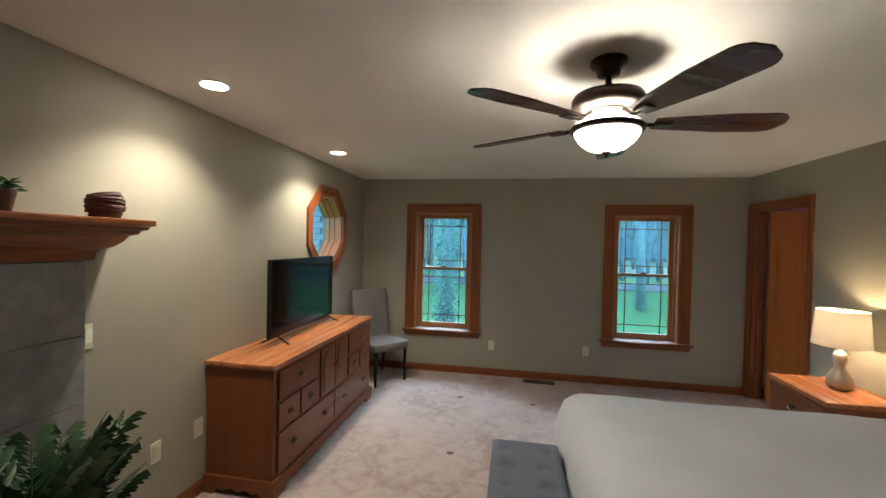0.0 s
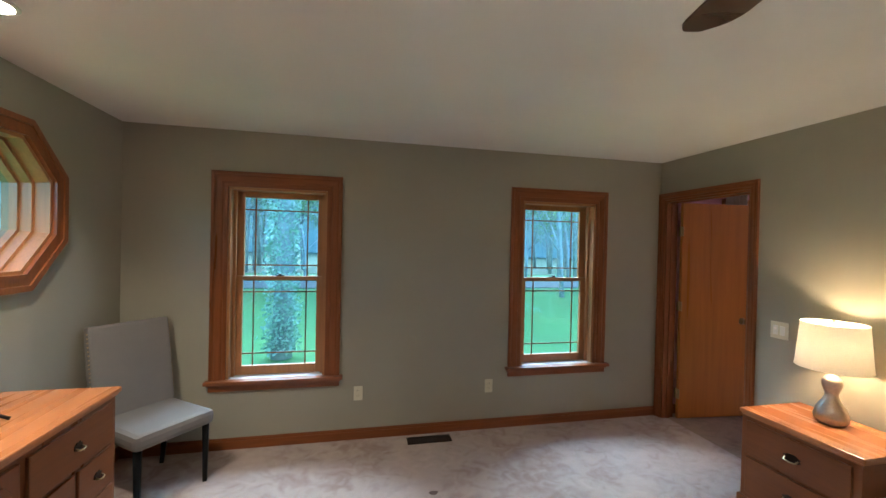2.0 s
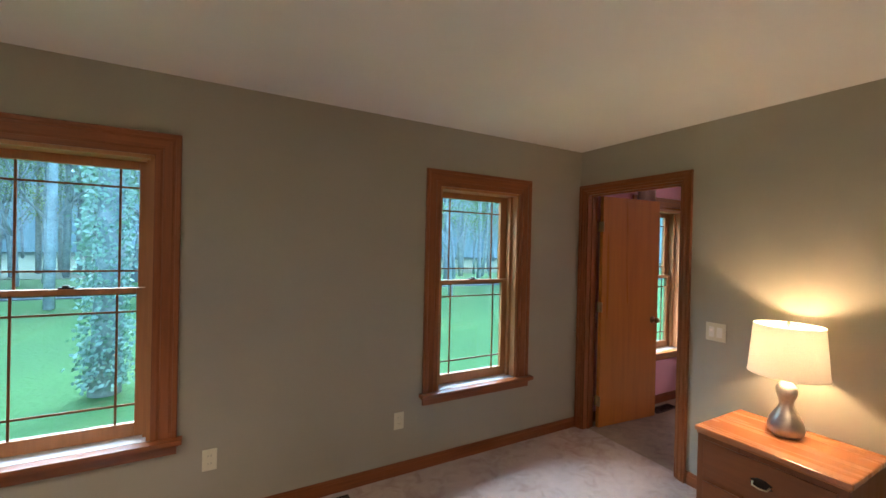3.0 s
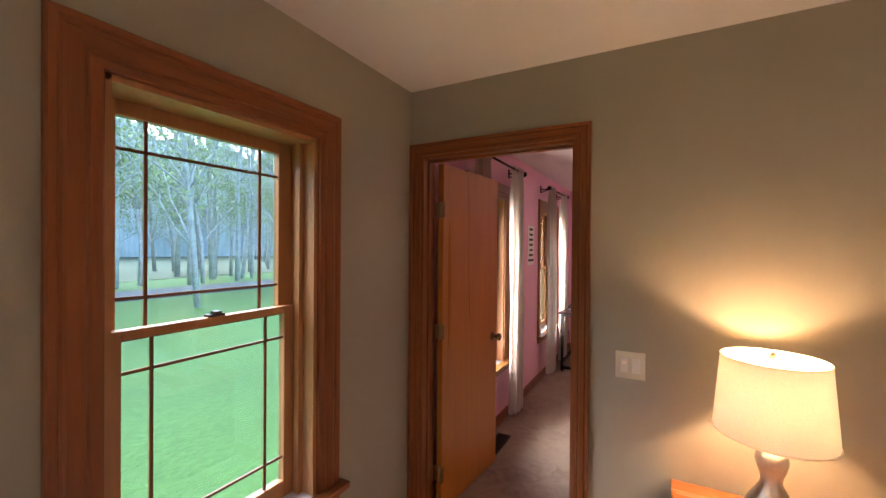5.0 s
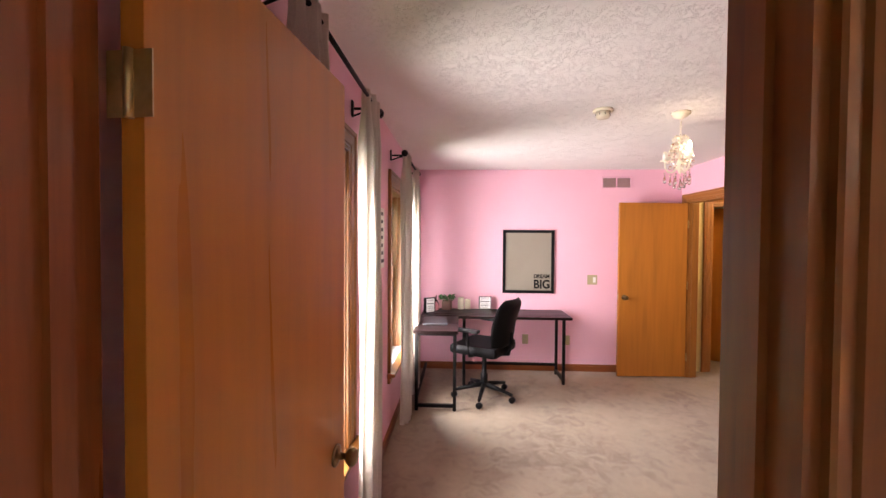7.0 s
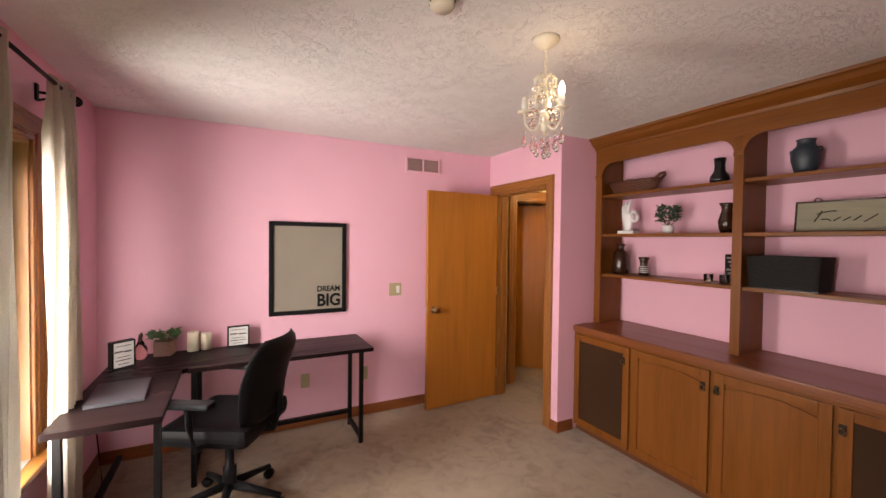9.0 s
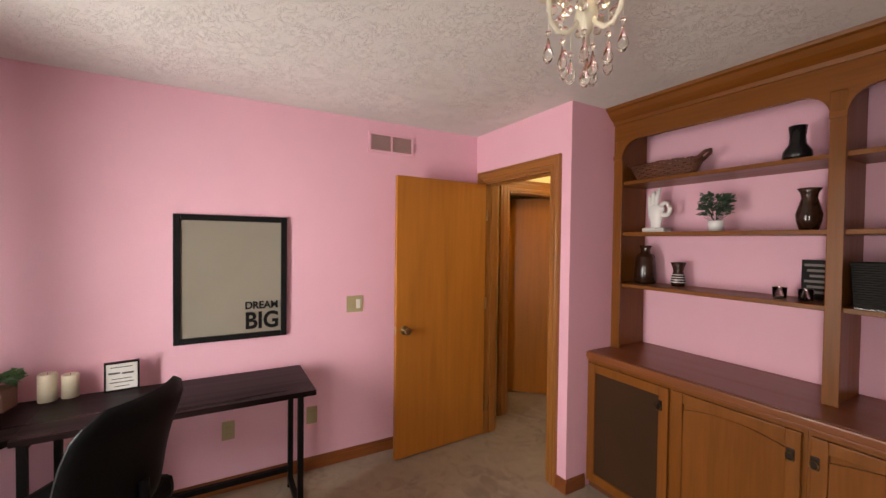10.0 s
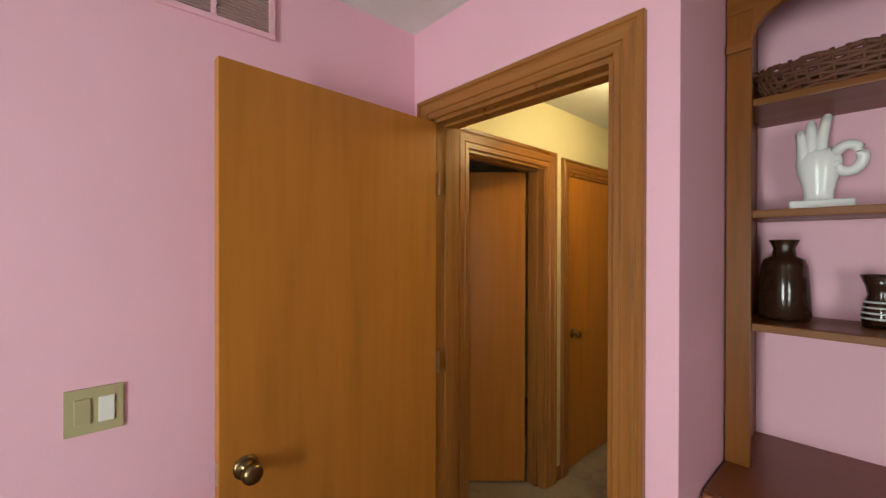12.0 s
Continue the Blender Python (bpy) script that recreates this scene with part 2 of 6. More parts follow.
def tube(points, radius, segs=10, bm=None, taper=None):
    """A round bar along a line of points."""
    bm = bm or bmesh.new()
    pts = [Vector(p) for p in points]
    rings = []
    for k, p in enumerate(pts):
        d = (pts[min(k + 1, len(pts) - 1)] - pts[max(k - 1, 0)]).normalized()
        side = d.cross(Vector((0, 0, 1)) if abs(d.z) < 0.9 else Vector((1, 0, 0))).normalized()
        up = side.cross(d)
        r = radius if taper is None else radius + (taper - radius) * k / (len(pts) - 1)
        rings.append([bm.verts.new(p + r * (math.cos(2 * math.pi * i / segs) * side + math.sin(2 * math.pi * i / segs) * up)) for i in range(segs)])
    for a, b in zip(rings, rings[1:]):
        for i in range(segs):
            bm.faces.new((a[i], a[(i + 1) % segs], b[(i + 1) % segs], b[i])).smooth = True
    bm.faces.new(rings[0][::-1])
    bm.faces.new(rings[-1])
    return bm


def prism(outline, depth, m=None, bm=None):
    """A flat outline (a, b) pushed out by depth; m sets it in place."""
    bm = bm or bmesh.new()
    lo = [bm.verts.new((a, b, 0)) for a, b in outline]
    hi = [bm.verts.new((a, b, depth)) for a, b in outline]
    n = len(outline)
    bm.faces.new(lo[::-1])
    bm.faces.new(hi)
    for i in range(n):
        bm.faces.new((lo[i], lo[(i + 1) % n], hi[(i + 1) % n], hi[i]))
    if m is not None:
        for v in lo + hi:
            v.co = m @ v.co
    return bm


def ball(radius, place=(0, 0, 0), scale=(1, 1, 1), bm=None, sub=2):
    bm = bm or bmesh.new()
    g = bmesh.ops.create_icosphere(bm, subdivisions=sub, radius=radius)["verts"]
    for v in g:
        v.co = Vector((v.co.x * scale[0] + place[0], v.co.y * scale[1] + place[1], v.co.z * scale[2] + place[2]))
        for f in v.link_faces:
            f.smooth = True
    return bm


def mesh_ob(name, bm, material):
    bmesh.ops.recalc_face_normals(bm, faces=bm.faces)
    me = bpy.data.meshes.new(name)
    bm.to_mesh(me)
    bm.free()
    me.materials.append(material)
    return new(name, me)


def part(name, bm, material, parent, label=""):
    ob = mesh_ob(name, bm, material)
    ob.parent = parent
    return tagged(ob, label)


def thing(name, m, label, category, group="", kind=""):
    ob = new(name)
    ob.empty_display_size = 0.1
    ob.matrix_basis = m if isinstance(m, Matrix) else Matrix.Translation(m)
    return tagged(ob, label, category, group, kind)


def single(name, bm, material, label, category, m=None, group="", kind=""):
    ob = mesh_ob(name, bm, material)
    if m is not None:
        ob.matrix_basis = m if isinstance(m, Matrix) else Matrix.Translation(m)
    return tagged(ob, label, category, group, kind)


def lettering(text, size, width, material, m, parent, label=""):
    """Raised letters in the built-in font, as a mesh; read along local x, upright along local y."""
    cu = bpy.data.curves.new("lettering", "FONT")
    cu.body, cu.size, cu.extrude, cu.offset = text, size, 0.0012, 0.03 * size
    tmp = bpy.data.objects.new("lettering", cu)
    me = bpy.data.meshes.new_from_object(tmp)
    bpy.data.objects.remove(tmp)
    xs, ys = [v.co.x for v in me.vertices], [v.co.y for v in me.vertices]
    me.transform(Matrix.Diagonal((width / (max(xs) - min(xs)), size / (max(ys) - min(ys)), 1, 1)) @ Matrix.Translation((-min(xs), -min(ys), 0)))
    me.materials.append(material)
    ob = new("lettering", me)
    ob.parent = parent
    ob.matrix_basis = m
    return tagged(ob, label)


def structure(name, bm, material, label):
    return tagged(mesh_ob(name, bm, material), label, name.split("_")[0], kind="structure")


def wall(name, axis, a0, a1, u0, u1, holes, material, label, z0=0.0, z1=CEIL):
    """A wall between a0 and a1 across, u0 to u1 along, with holes (u0, u1, z0, z1) cut through."""
    bm = bmesh.new()
    cuts = sorted({u0, u1, *(h[0] for h in holes), *(h[1] for h in holes)})

    def put(ua, ub, za, zb):
        if axis == "x":
            box(bm, a0, a1, ua, ub, za, zb)
        else:
            box(bm, ua, ub, a0, a1, za, zb)
    for ua, ub in zip(cuts, cuts[1:]):
        inside = [h for h in holes if h[0] < (ua + ub) / 2 < h[1]]
        z = z0
        for h in sorted(inside, key=lambda q: q[2]):
            if h[2] > z:
                put(ua, ub, z, h[2])
            z = h[3]
        if z < z1:
            put(ua, ub, z, z1)
    return structure(name, bm, material, label)


# ---- the rooms ----
LX, WY, RX0, RX1, FX, PY, BY, SX = -1.93, 5.11, 2.55, 2.67, 7.0, 1.96, 1.26, 5.985
BACK = -1.9
WIN = [(-0.8735, "a"), (1.5005, "b"), (3.73, "c"), (5.675, "d")]
HW = 0.358                                   # half an opening's width
WZ0, WZ1 = 0.50, 1.985
win_holes = [(c - HW, c + HW, WZ0, WZ1) for c, _ in WIN]
DY0, DY1, DZ = 4.215, 5.040, 2.045            # bedroom door opening
PX0, PX1, PZ = 6.142, 6.875, 2.022            # office door opening
OCT_Y, OCT_Z, OCT_A = 4.095, 1.735, 0.36

wall("wall_north_bedroom", "y", WY, WY + 0.17, LX - 0.2, 2.61, win_holes[:2], TAUPE, "taupe painted drywall window wall")
wall("wall_north_office", "y", WY, WY + 0.17, 2.61, FX + 0.12, win_holes[2:], PINK, "pink painted drywall window wall")
ob = wall("wall_west_bedroom", "x", LX - 0.2, LX, BACK, WY, [(OCT_Y - OCT_A, OCT_Y + OCT_A, OCT_Z - OCT_A, OCT_Z + OCT_A)], TAUPE, "taupe painted drywall with an octagonal window")
bm = bmesh.new()
bm.from_mesh(ob.data)
k = OCT_A * (2 - math.sqrt(2))
for sy in (-1, 1):
    for sz in (-1, 1):
        cy, cz = OCT_Y + sy * OCT_A, OCT_Z + sz * OCT_A
        prism([(cy, cz), (cy - sy * k, cz), (cy, cz - sz * k)], 0.2, Matrix(((0, 0, 1, LX - 0.2), (1, 0, 0, 0), (0, 1, 0, 0), (0, 0, 0, 1))), bm)
bmesh.ops.recalc_face_normals(bm, faces=bm.faces)
bm.to_mesh(ob.data)
bm.free()
wall("wall_east_bedroom", "x", RX0, RX0 + 0.06, BACK, WY, [(DY0, DY1, 0, DZ)], TAUPE, "taupe painted drywall with a doorway")
wall("wall_west_office", "x", RX0 + 0.06, RX1, BY, WY, [(DY0, DY1, 0, DZ)], PINK, "pink painted drywall with a doorway")
wall("wall_south_bedroom", "y", BACK - 0.12, BACK, LX - 0.2, RX1, [], TAUPE, "taupe painted drywall")
wall("wall_east_office", "x", FX, FX + 0.12, PY, WY, [], PINK, "pink painted drywall")
wall("wall_door_office", "y", PY - 0.06, PY, SX, FX + 0.12, [(PX0, PX1, 0, PZ)], PINK, "pink painted drywall with a doorway")
wall("wall_door_hall", "y", PY - 0.12, PY - 0.06, SX + 0.06, 7.14, [(PX0, PX1, 0, PZ)], CREAM, "cream painted drywall with a doorway")
wall("wall_stub_office", "x", SX, SX + 0.06, BY, PY - 0.06, [], PINK, "pink painted drywall return")
wall("wall_south_office", "y", BY - 0.1, BY, RX0 + 0.06, SX + 0.06, [], PINK, "pink painted drywall")
HX = 7.08
AY0, AY1, BY0, BY1 = 0.86, 1.56, -0.10, 0.60
wall("wall_east_hall", "x", HX, HX + 0.12, -1.5, PY - 0.12, [(AY0, AY1, 0, 2.01), (BY0, BY1, 0, 2.01)], CREAM, "cream painted hallway drywall")
wall("wall_west_hall", "x", SX + 0.06, SX + 0.12, -1.5, PY - 0.12, [], CREAM, "cream painted hallway drywall")
wall("wall_south_hall", "y", -1.6, -1.5, SX + 0.06, HX + 0.12, [], CREAM, "cream painted hallway drywall")
wall("wall_room_beyond_east", "x", 9.0, 9.1, -0.3, 2.2, [], CREAM, "cream painted drywall of the room beyond")
wall("wall_room_beyond_north", "y", 1.84, 1.94, HX + 0.12, 9.0, [], CREAM, "cream painted drywall of the room beyond")
wall("wall_room_beyond_south", "y", -0.4, -0.3, HX + 0.12, 9.1, [], CREAM, "cream painted drywall of the room beyond")

structure("floor_bedroom", boxes((LX - 0.2, RX0 + 0.06, BACK - 0.12, WY + 0.1, -0.1, 0.0)), CARPET_A, "worn mauve-beige cut pile carpet")
structure("floor_office", boxes((RX0 + 0.06, FX + 0.12, BY - 0.1, WY + 0.1, -0.1, 0.0), (SX + 0.06, 9.1, -1.6, BY - 0.1, -0.1, 0.0), (FX + 0.12, 9.1, BY - 0.1, 1.94, -0.1, 0.0)), CARPET_B, "worn beige cut pile carpet")
structure("ceiling_bedroom", boxes((LX - 0.2, RX0 + 0.06, BACK - 0.12, WY + 0.17, CEIL, CEIL + 0.1)), CEIL_A, "off-white stamped plaster ceiling")
structure("ceiling_office", boxes((RX0 + 0.06, FX + 0.12, BY - 0.1, WY + 0.17, CEIL, CEIL + 0.1)), CEIL_B, "white stamped plaster ceiling")
structure("ceiling_hall", boxes((SX + 0.06, 9.1, -1.6, BY - 0.1, CEIL, CEIL + 0.1), (FX + 0.12, 9.1, BY - 0.1, 2.0, CEIL, CEIL + 0.1)), CEIL_B, "white stamped plaster ceiling")
structure("roof", boxes((LX - 0.3, 9.2, -2.1, WY + 0.3, CEIL + 0.11, CEIL + 0.2)), PLATE_DARK, "flat dark roof deck above the rooms")


def skirting(name, axis, face, out, u0, u1):
    """An oak baseboard with a stepped top, on a wall's face, standing out to one side."""
    bm = bmesh.new()
    for d, za, zb in ((0.013, 0.0, 0.062), (0.009, 0.062, 0.076), (0.005, 0.076, 0.084)):
        a, b = sorted((face, face + out * d))
        box(bm, *((a, b, u0, u1) if axis == "x" else (u0, u1, a, b)), za, zb)
    return structure(name, bm, OAK["y" if axis == "x" else "x"], "oak baseboard along the wall")


skirting("baseboard_north_bedroom", "y", WY, -1, LX, RX0)
skirting("baseboard_west_bedroom", "x", LX, 1, 1.68, WY - 0.014)
skirting("baseboard_east_bedroom", "x", RX0, -1, BACK, DY0 - 0.067)
skirting("baseboard_north_office", "y", WY, -1, RX1, FX)
skirting("baseboard_east_office", "x", FX, -1, PY + 0.03, WY - 0.014)
skirting("baseboard_stub_office", "x", SX, -1, 1.80, PY)
skirting("baseboard_door_office", "y", PY, 1, SX - 0.013, PX0 - 0.083)
skirting("baseboard_hall", "x", HX, -1, 0.69, 0.76)
skirting("baseboard_beyond", "y", 1.84, -1, HX + 0.12, 9.0)


def moulding(parent, name, u0, u1, width, m, mat, inner_first=True):
    """One straight run of casing: a stepped, grooved profile. Local x along the run, y from the opening outwards, z out of the wall."""
    bm = bmesh.new()
    prof = [(0.0, 0.0), (0.0, 0.010), (0.004, 0.013), (0.22, 0.013), (0.25, 0.010), (0.30, 0.010), (0.34, 0.016), (0.66, 0.020), (0.72, 0.016), (0.78, 0.016), (0.82, 0.022), (0.96, 0.024), (1.0, 0.019), (1.0, 0.0)]
    pts = [(a * width if a != 0.004 else 0.004, h) for a, h in prof]
    lo, hi = [], []
    for a, h in pts:                      # mitred at both ends where u0/u1 give pairs
        lo.append(bm.verts.new((u0[0] + (u0[1] - u0[0]) * a / width, a, h)))
        hi.append(bm.verts.new((u1[0] + (u1[1] - u1[0]) * a / width, a, h)))
    n = len(pts)
    bm.faces.new(lo)
    bm.faces.new(hi[::-1])
    for i in range(n):
        bm.faces.new((lo[i], hi[i], hi[(i + 1) % n], lo[(i + 1) % n]))
    bm.transform(m)
    return part(name, bm, mat, parent)


def frame_basis(ox, oy, oz, ux, uz):
    """Local x along the vector ux, y along uz, z their cross product, at an origin."""
    a, b = Vector(ux), Vector(uz)
    c = a.cross(b)
    return Matrix(((a.x, b.x, c.x, ox), (a.y, b.y, c.y, oy), (a.z, b.z, c.z, oz), (0, 0, 0, 1)))


def casing(parent, axis, face, out, u0, u1, z0, z1, width, woods=None):
    """Door or window casing round an opening: two legs and a head with mitred corners."""
    w = width
    woods = woods or OAK
    if axis == "y":
        P = lambda u: (u, face, 0)
        U = (1, 0, 0)
    else:
        P = lambda u: (face, u, 0)
        U = (0, 1, 0)
    n = (0, out, 0) if axis == "y" else (out, 0, 0)

    def run(name, origin, along, outwards, a, b, mat):
        al, ow = Vector(along), Vector(outwards)
        nn = Vector(n)
        m = Matrix(((al.x, ow.x, nn.x, origin[0]), (al.y, ow.y, nn.y, origin[1]), (al.z, ow.z, nn.z, origin[2]), (0, 0, 0, 1)))
        moulding(parent, name, a, b, w, m, mat)
    um = tuple(-c for c in U)
    run("casing_leg", P(u0), (0, 0, 1), um, (z0, z0), (z1, z1 + w), woods["z"])
    run("casing_leg", P(u1), (0, 0, 1), U, (z0, z0), (z1, z1 + w), woods["z"])
    o = P(0)
    run("casing_head", (o[0], o[1], z1), U, (0, 0, 1), (u0, u0 - w), (u1, u1 + w), woods["x" if axis == "y" else "y"])


def double_hung(name, c, label):
    """A wooden double-hung window: casing, jambs, stool and apron, two sashes with prairie bars, panes and a lock."""
    w = thing(name, (0, 0, 0), label, "window", kind="structure")
    woods = OAK if c < 2 else OAK_GOLD
    casing(w, "y", WY, -1, c - HW, c + HW, 0.53, WZ1, 0.115, woods)
    part("window_stool", boxes((c - HW - 0.14, c + HW + 0.14, WY - 0.062, WY, 0.503, 0.53, 0.006)), woods["x"], w)
    part("window_apron", boxes((c - HW - 0.115, c + HW + 0.115, WY - 0.022, WY, 0.445, 0.502, 0.004), (c - HW - 0.125, c + HW + 0.125, WY - 0.034, WY, 0.487, 0.502, 0.004)), woods["x"], w)
    j = 0.018
    part("window_frame", boxes((c - HW, c - HW + j, WY, WY + 0.17, 0.53, WZ1), (c + HW - j, c + HW, WY, WY + 0.17, 0.53, WZ1), (c - HW, c + HW, WY, WY + 0.17, WZ1 - j, WZ1),
         (c - HW + j, c - HW + j + 0.022, WY + 0.060, WY + 0.088, 0.53, WZ1 - j), (c + HW - j - 0.022, c + HW - j, WY + 0.060, WY + 0.088, 0.53, WZ1 - j)), SASH, w)
    part("window_sill", boxes((c - HW, c + HW, WY, WY + 0.19, 0.50, 0.53)), SILL_IN, w, "pale worn inner sill")
    gx = 0.277
    for nm, y, za, zb, bt, tp in (("upper_sash", WY + 0.133, 1.265, WZ1 - j, 0.03, 0.045), ("lower_sash", WY + 0.096, 0.53, 1.305, 0.07, 0.03)):
        x0, x1 = c - HW + j, c + HW - j
        s = part(nm, boxes((x0, c - gx, y, y + 0.034, za, zb, 0.004), (c + gx, x1, y, y + 0.034, za, zb, 0.004), (c - gx, c + gx, y, y + 0.034, za, za + bt, 0.004), (c - gx, c + gx, y, y + 0.034, zb - tp, zb, 0.004)), SASH, w)
        p0, p1 = za + bt, zb - tp
        g = part("pane", boxes((c - gx, c + gx, y + 0.016, y + 0.020, p0, p1)), PANE, s)
        g.visible_shadow = False
        for xx in (c - gx + 0.08, c + gx - 0.08):
            part("muntin", boxes((xx - 0.005, xx + 0.005, y + 0.009, y + 0.0155, p0, p1)), DRESS["z"], s)
        for zz in (p0 + 0.095, p1 - 0.095):
            part("muntin", boxes((c - gx, c + gx, y + 0.0085, y + 0.015, zz - 0.005, zz + 0.005)), DRESS["x"], s)
    part("sash_lock", boxes((c - 0.03, c + 0.03, WY + 0.098, WY + 0.128, 1.305, 1.314, 0.003), (c - 0.012, c + 0.012, WY + 0.088, WY + 0.118, 1.314, 1.324, 0.003)), BRONZE, w)
    return w


for i, (c, _) in enumerate(WIN):
    double_hung("window_%d" % (i + 1), c, "oak-cased double-hung window with prairie grilles")

# octagonal window
oc = thing("window_5", (LX, OCT_Y, OCT_Z), "octagonal oak-cased window in the side wall", "window", kind="structure")


def octagon(a):
    r = a / math.cos(math.pi / 8)
    return [(r * math.cos(math.pi / 8 + i * math.pi / 4), r * math.sin(math.pi / 8 + i * math.pi / 4)) for i in range(8)]


def oct_ring(a_in, a_out, x0, x1, bm=None):
    bm = bm or bmesh.new()
    pi, po = octagon(a_in), octagon(a_out)
    for i in range(8):
        j = (i + 1) % 8
        q = [pi[i], pi[j], po[j], po[i]]
        vs = [[bm.verts.new((x, u, v)) for u, v in q] for x in (x0, x1)]
        bm.faces.new(vs[0])
        bm.faces.new(vs[1][::-1])
        for s in range(4):
            bm.faces.new((vs[0][s], vs[1][s], vs[1][(s + 1) % 4], vs[0][(s + 1) % 4]))
    return bm


bm = oct_ring(OCT_A - 0.012, OCT_A + 0.075, 0.0, 0.016)
oct_ring(OCT_A + 0.045, OCT_A + 0.075, 0.016, 0.024, bm)
oct_ring(OCT_A - 0.012, OCT_A + 0.006, 0.016, 0.021, bm)
part("casing", bm, OAK["z"], oc)
bm = oct_ring(OCT_A - 0.03, OCT_A - 0.001, -0.075, 0.0)
oct_ring(OCT_A - 0.045, OCT_A - 0.001, -0.13, -0.075, bm)
oct_ring(OCT_A - 0.06, OCT_A - 0.001, -0.20, -0.13, bm)
part("jamb", bm, SASH, oc, "pale stepped wooden jamb")
bm = prism(octagon(OCT_A - 0.05), 0.004, Matrix(((0, 0, 1, -0.17), (1, 0, 0, 0), (0, 1, 0, 0), (0, 0, 0, 1))))
part("pane", bm, PANE, oc).visible_shadow = False


# ---- doors ----
def knob(parent, m):
    bm = lathe([(0.032, 0.0), (0.032, 0.004), (0.024, 0.008), (0.011, 0.012), (0.010, 0.03), (0.02, 0.036), (0.027, 0.046), (0.026, 0.056), (0.018, 0.063), (0.0, 0.065)], 24)
    bm.transform(m)
    part("door_knob", bm, KNOB, parent, "round brass door knob")


def door_set(name, axis, faces, u0, u1, z1, width, hinge_u, swing, out, leaf_at, label, extra=0.0):
    """Jambs and casing on both faces; the flush leaf hangs on hinge_u at leaf_at, swung by so many degrees; out: the side it swings to."""
    d = thing(name, (0, 0, 0), label, "door", kind="structure")
    for f, o in faces:
        casing(d, axis, f, o, u0, u1, 0.0, z1, width, OAK if f == RX0 else OAK_GOLD)
    a0, a1 = sorted(f for f, _ in faces)
    t = 0.016
    rows = [(a0, a1, u0 - 0.001, u0 + t, 0, z1), (a0, a1, u1 - t, u1 + 0.001, 0, z1), (a0, a1, u0 + t, u1 - t, z1 - t, z1 + 0.001)]
    st = (a0 + 0.045, a0 + 0.075) if out > 0 else (a1 - 0.075, a1 - 0.045)
    rows += [(*st, u0 + t, u0 + t + 0.01, 0, z1 - t), (*st, u1 - t - 0.01, u1 - t, 0, z1 - t), (*st, u0 + t + 0.01, u1 - t - 0.01, z1 - t - 0.01, z1 - t)]
    if axis == "y":
        rows = [(r[2], r[3], r[0], r[1], r[4], r[5]) for r in rows]
    part("door_frame", boxes(*rows), OAK["z"] if name == "door_1" else OAK_GOLD["z"], d)
    wd = u1 - u0 - 2 * t - 0.006 + extra
    leaf = part("door_leaf", boxes((0.004, wd, -0.017, 0.018, 0.012, z1 - t - 0.004, 0.0015)), OAK_DOOR, d)
    leaf.matrix_basis = pose(*leaf_at, 0, 0, swing)
    bmk = Matrix.Translation((wd - 0.065, -0.017, 0.92)) @ pose(0, 0, 0, 90)
    knob(leaf, bmk)
    knob(leaf, Matrix.Translation((wd - 0.065, 0.018, 0.92)) @ pose(0, 0, 0, -90))
    part("latch_plate", boxes((wd - 0.0005, wd + 0.0015, -0.012, 0.013, 0.89, 0.95)), BRASS, leaf)
    for hz in (0.24, 1.06, 1.76):
        bm = lathe([(0.0065, hz - 0.045), (0.0065, hz + 0.045)], 10, (-0.002, 0.0))
        box(bm, -0.001, 0.001, -0.034, 0.034, hz - 0.044, hz + 0.044)
        part("hinge", bm, BRASS, leaf, "worn brass butt hinge")
    return d


door_set("door_1", "x", ((RX0, -1), (RX1, 1)), DY0, DY1, DZ, 0.066, DY1, -4.9, 1, (RX1 + 0.006, 4.987, 0), "flush oak veneer door standing open into the office", -0.077)
door_set("door_2", "y", ((PY, 1), (PY - 0.12, -1)), PX0, PX1, PZ, 0.082, PX1, 93.0, 1, (PX1 - 0.010, PY + 0.008, 0), "flush oak veneer door standing open against the pink wall", 0.087)
door_set("door_3", "x", ((HX, -1), (HX + 0.12, 1)), AY0, AY1, 2.01, 0.10, AY0, 48.0, 1, (HX + 0.13, AY0 + 0.03, 0), "flush oak veneer door standing ajar off the hallway")
door_set("door_4", "x", ((HX, -1), (HX + 0.12, 1)), BY0, BY1, 2.01, 0.085, BY0, 90.0, -1, (HX + 0.03, BY0 + 0.018, 0), "closed flush oak veneer door in the hallway")

# ---- bedroom things ----
def drawer_pull(parent, x, y, z):
    """A dark backplate with a small bail and a bright grip, on a front that faces +x."""
    bm = prism([(0.030 * math.cos(a) * (1 if k % 2 else 0.72), 0.020 * math.sin(a) * (1 if k % 2 else 0.8)) for k, a in ((k, k * math.pi / 8) for k in range(16))], 0.003, Matrix(((0, 0, 1, x), (1, 0, 0, y), (0, 1, 0, z + 0.006), (0, 0, 0, 1))))
    p = part("pull_plate", bm, BRONZE, parent, "dark antique backplate")
    part("pull_grip", tube([(x + 0.004, y - 0.020, z), (x + 0.018, y - 0.018, z - 0.006), (x + 0.022, y, z - 0.009), (x + 0.018, y + 0.018, z - 0.006), (x + 0.004, y + 0.020, z)], 0.0042, 8), BRASS, p)


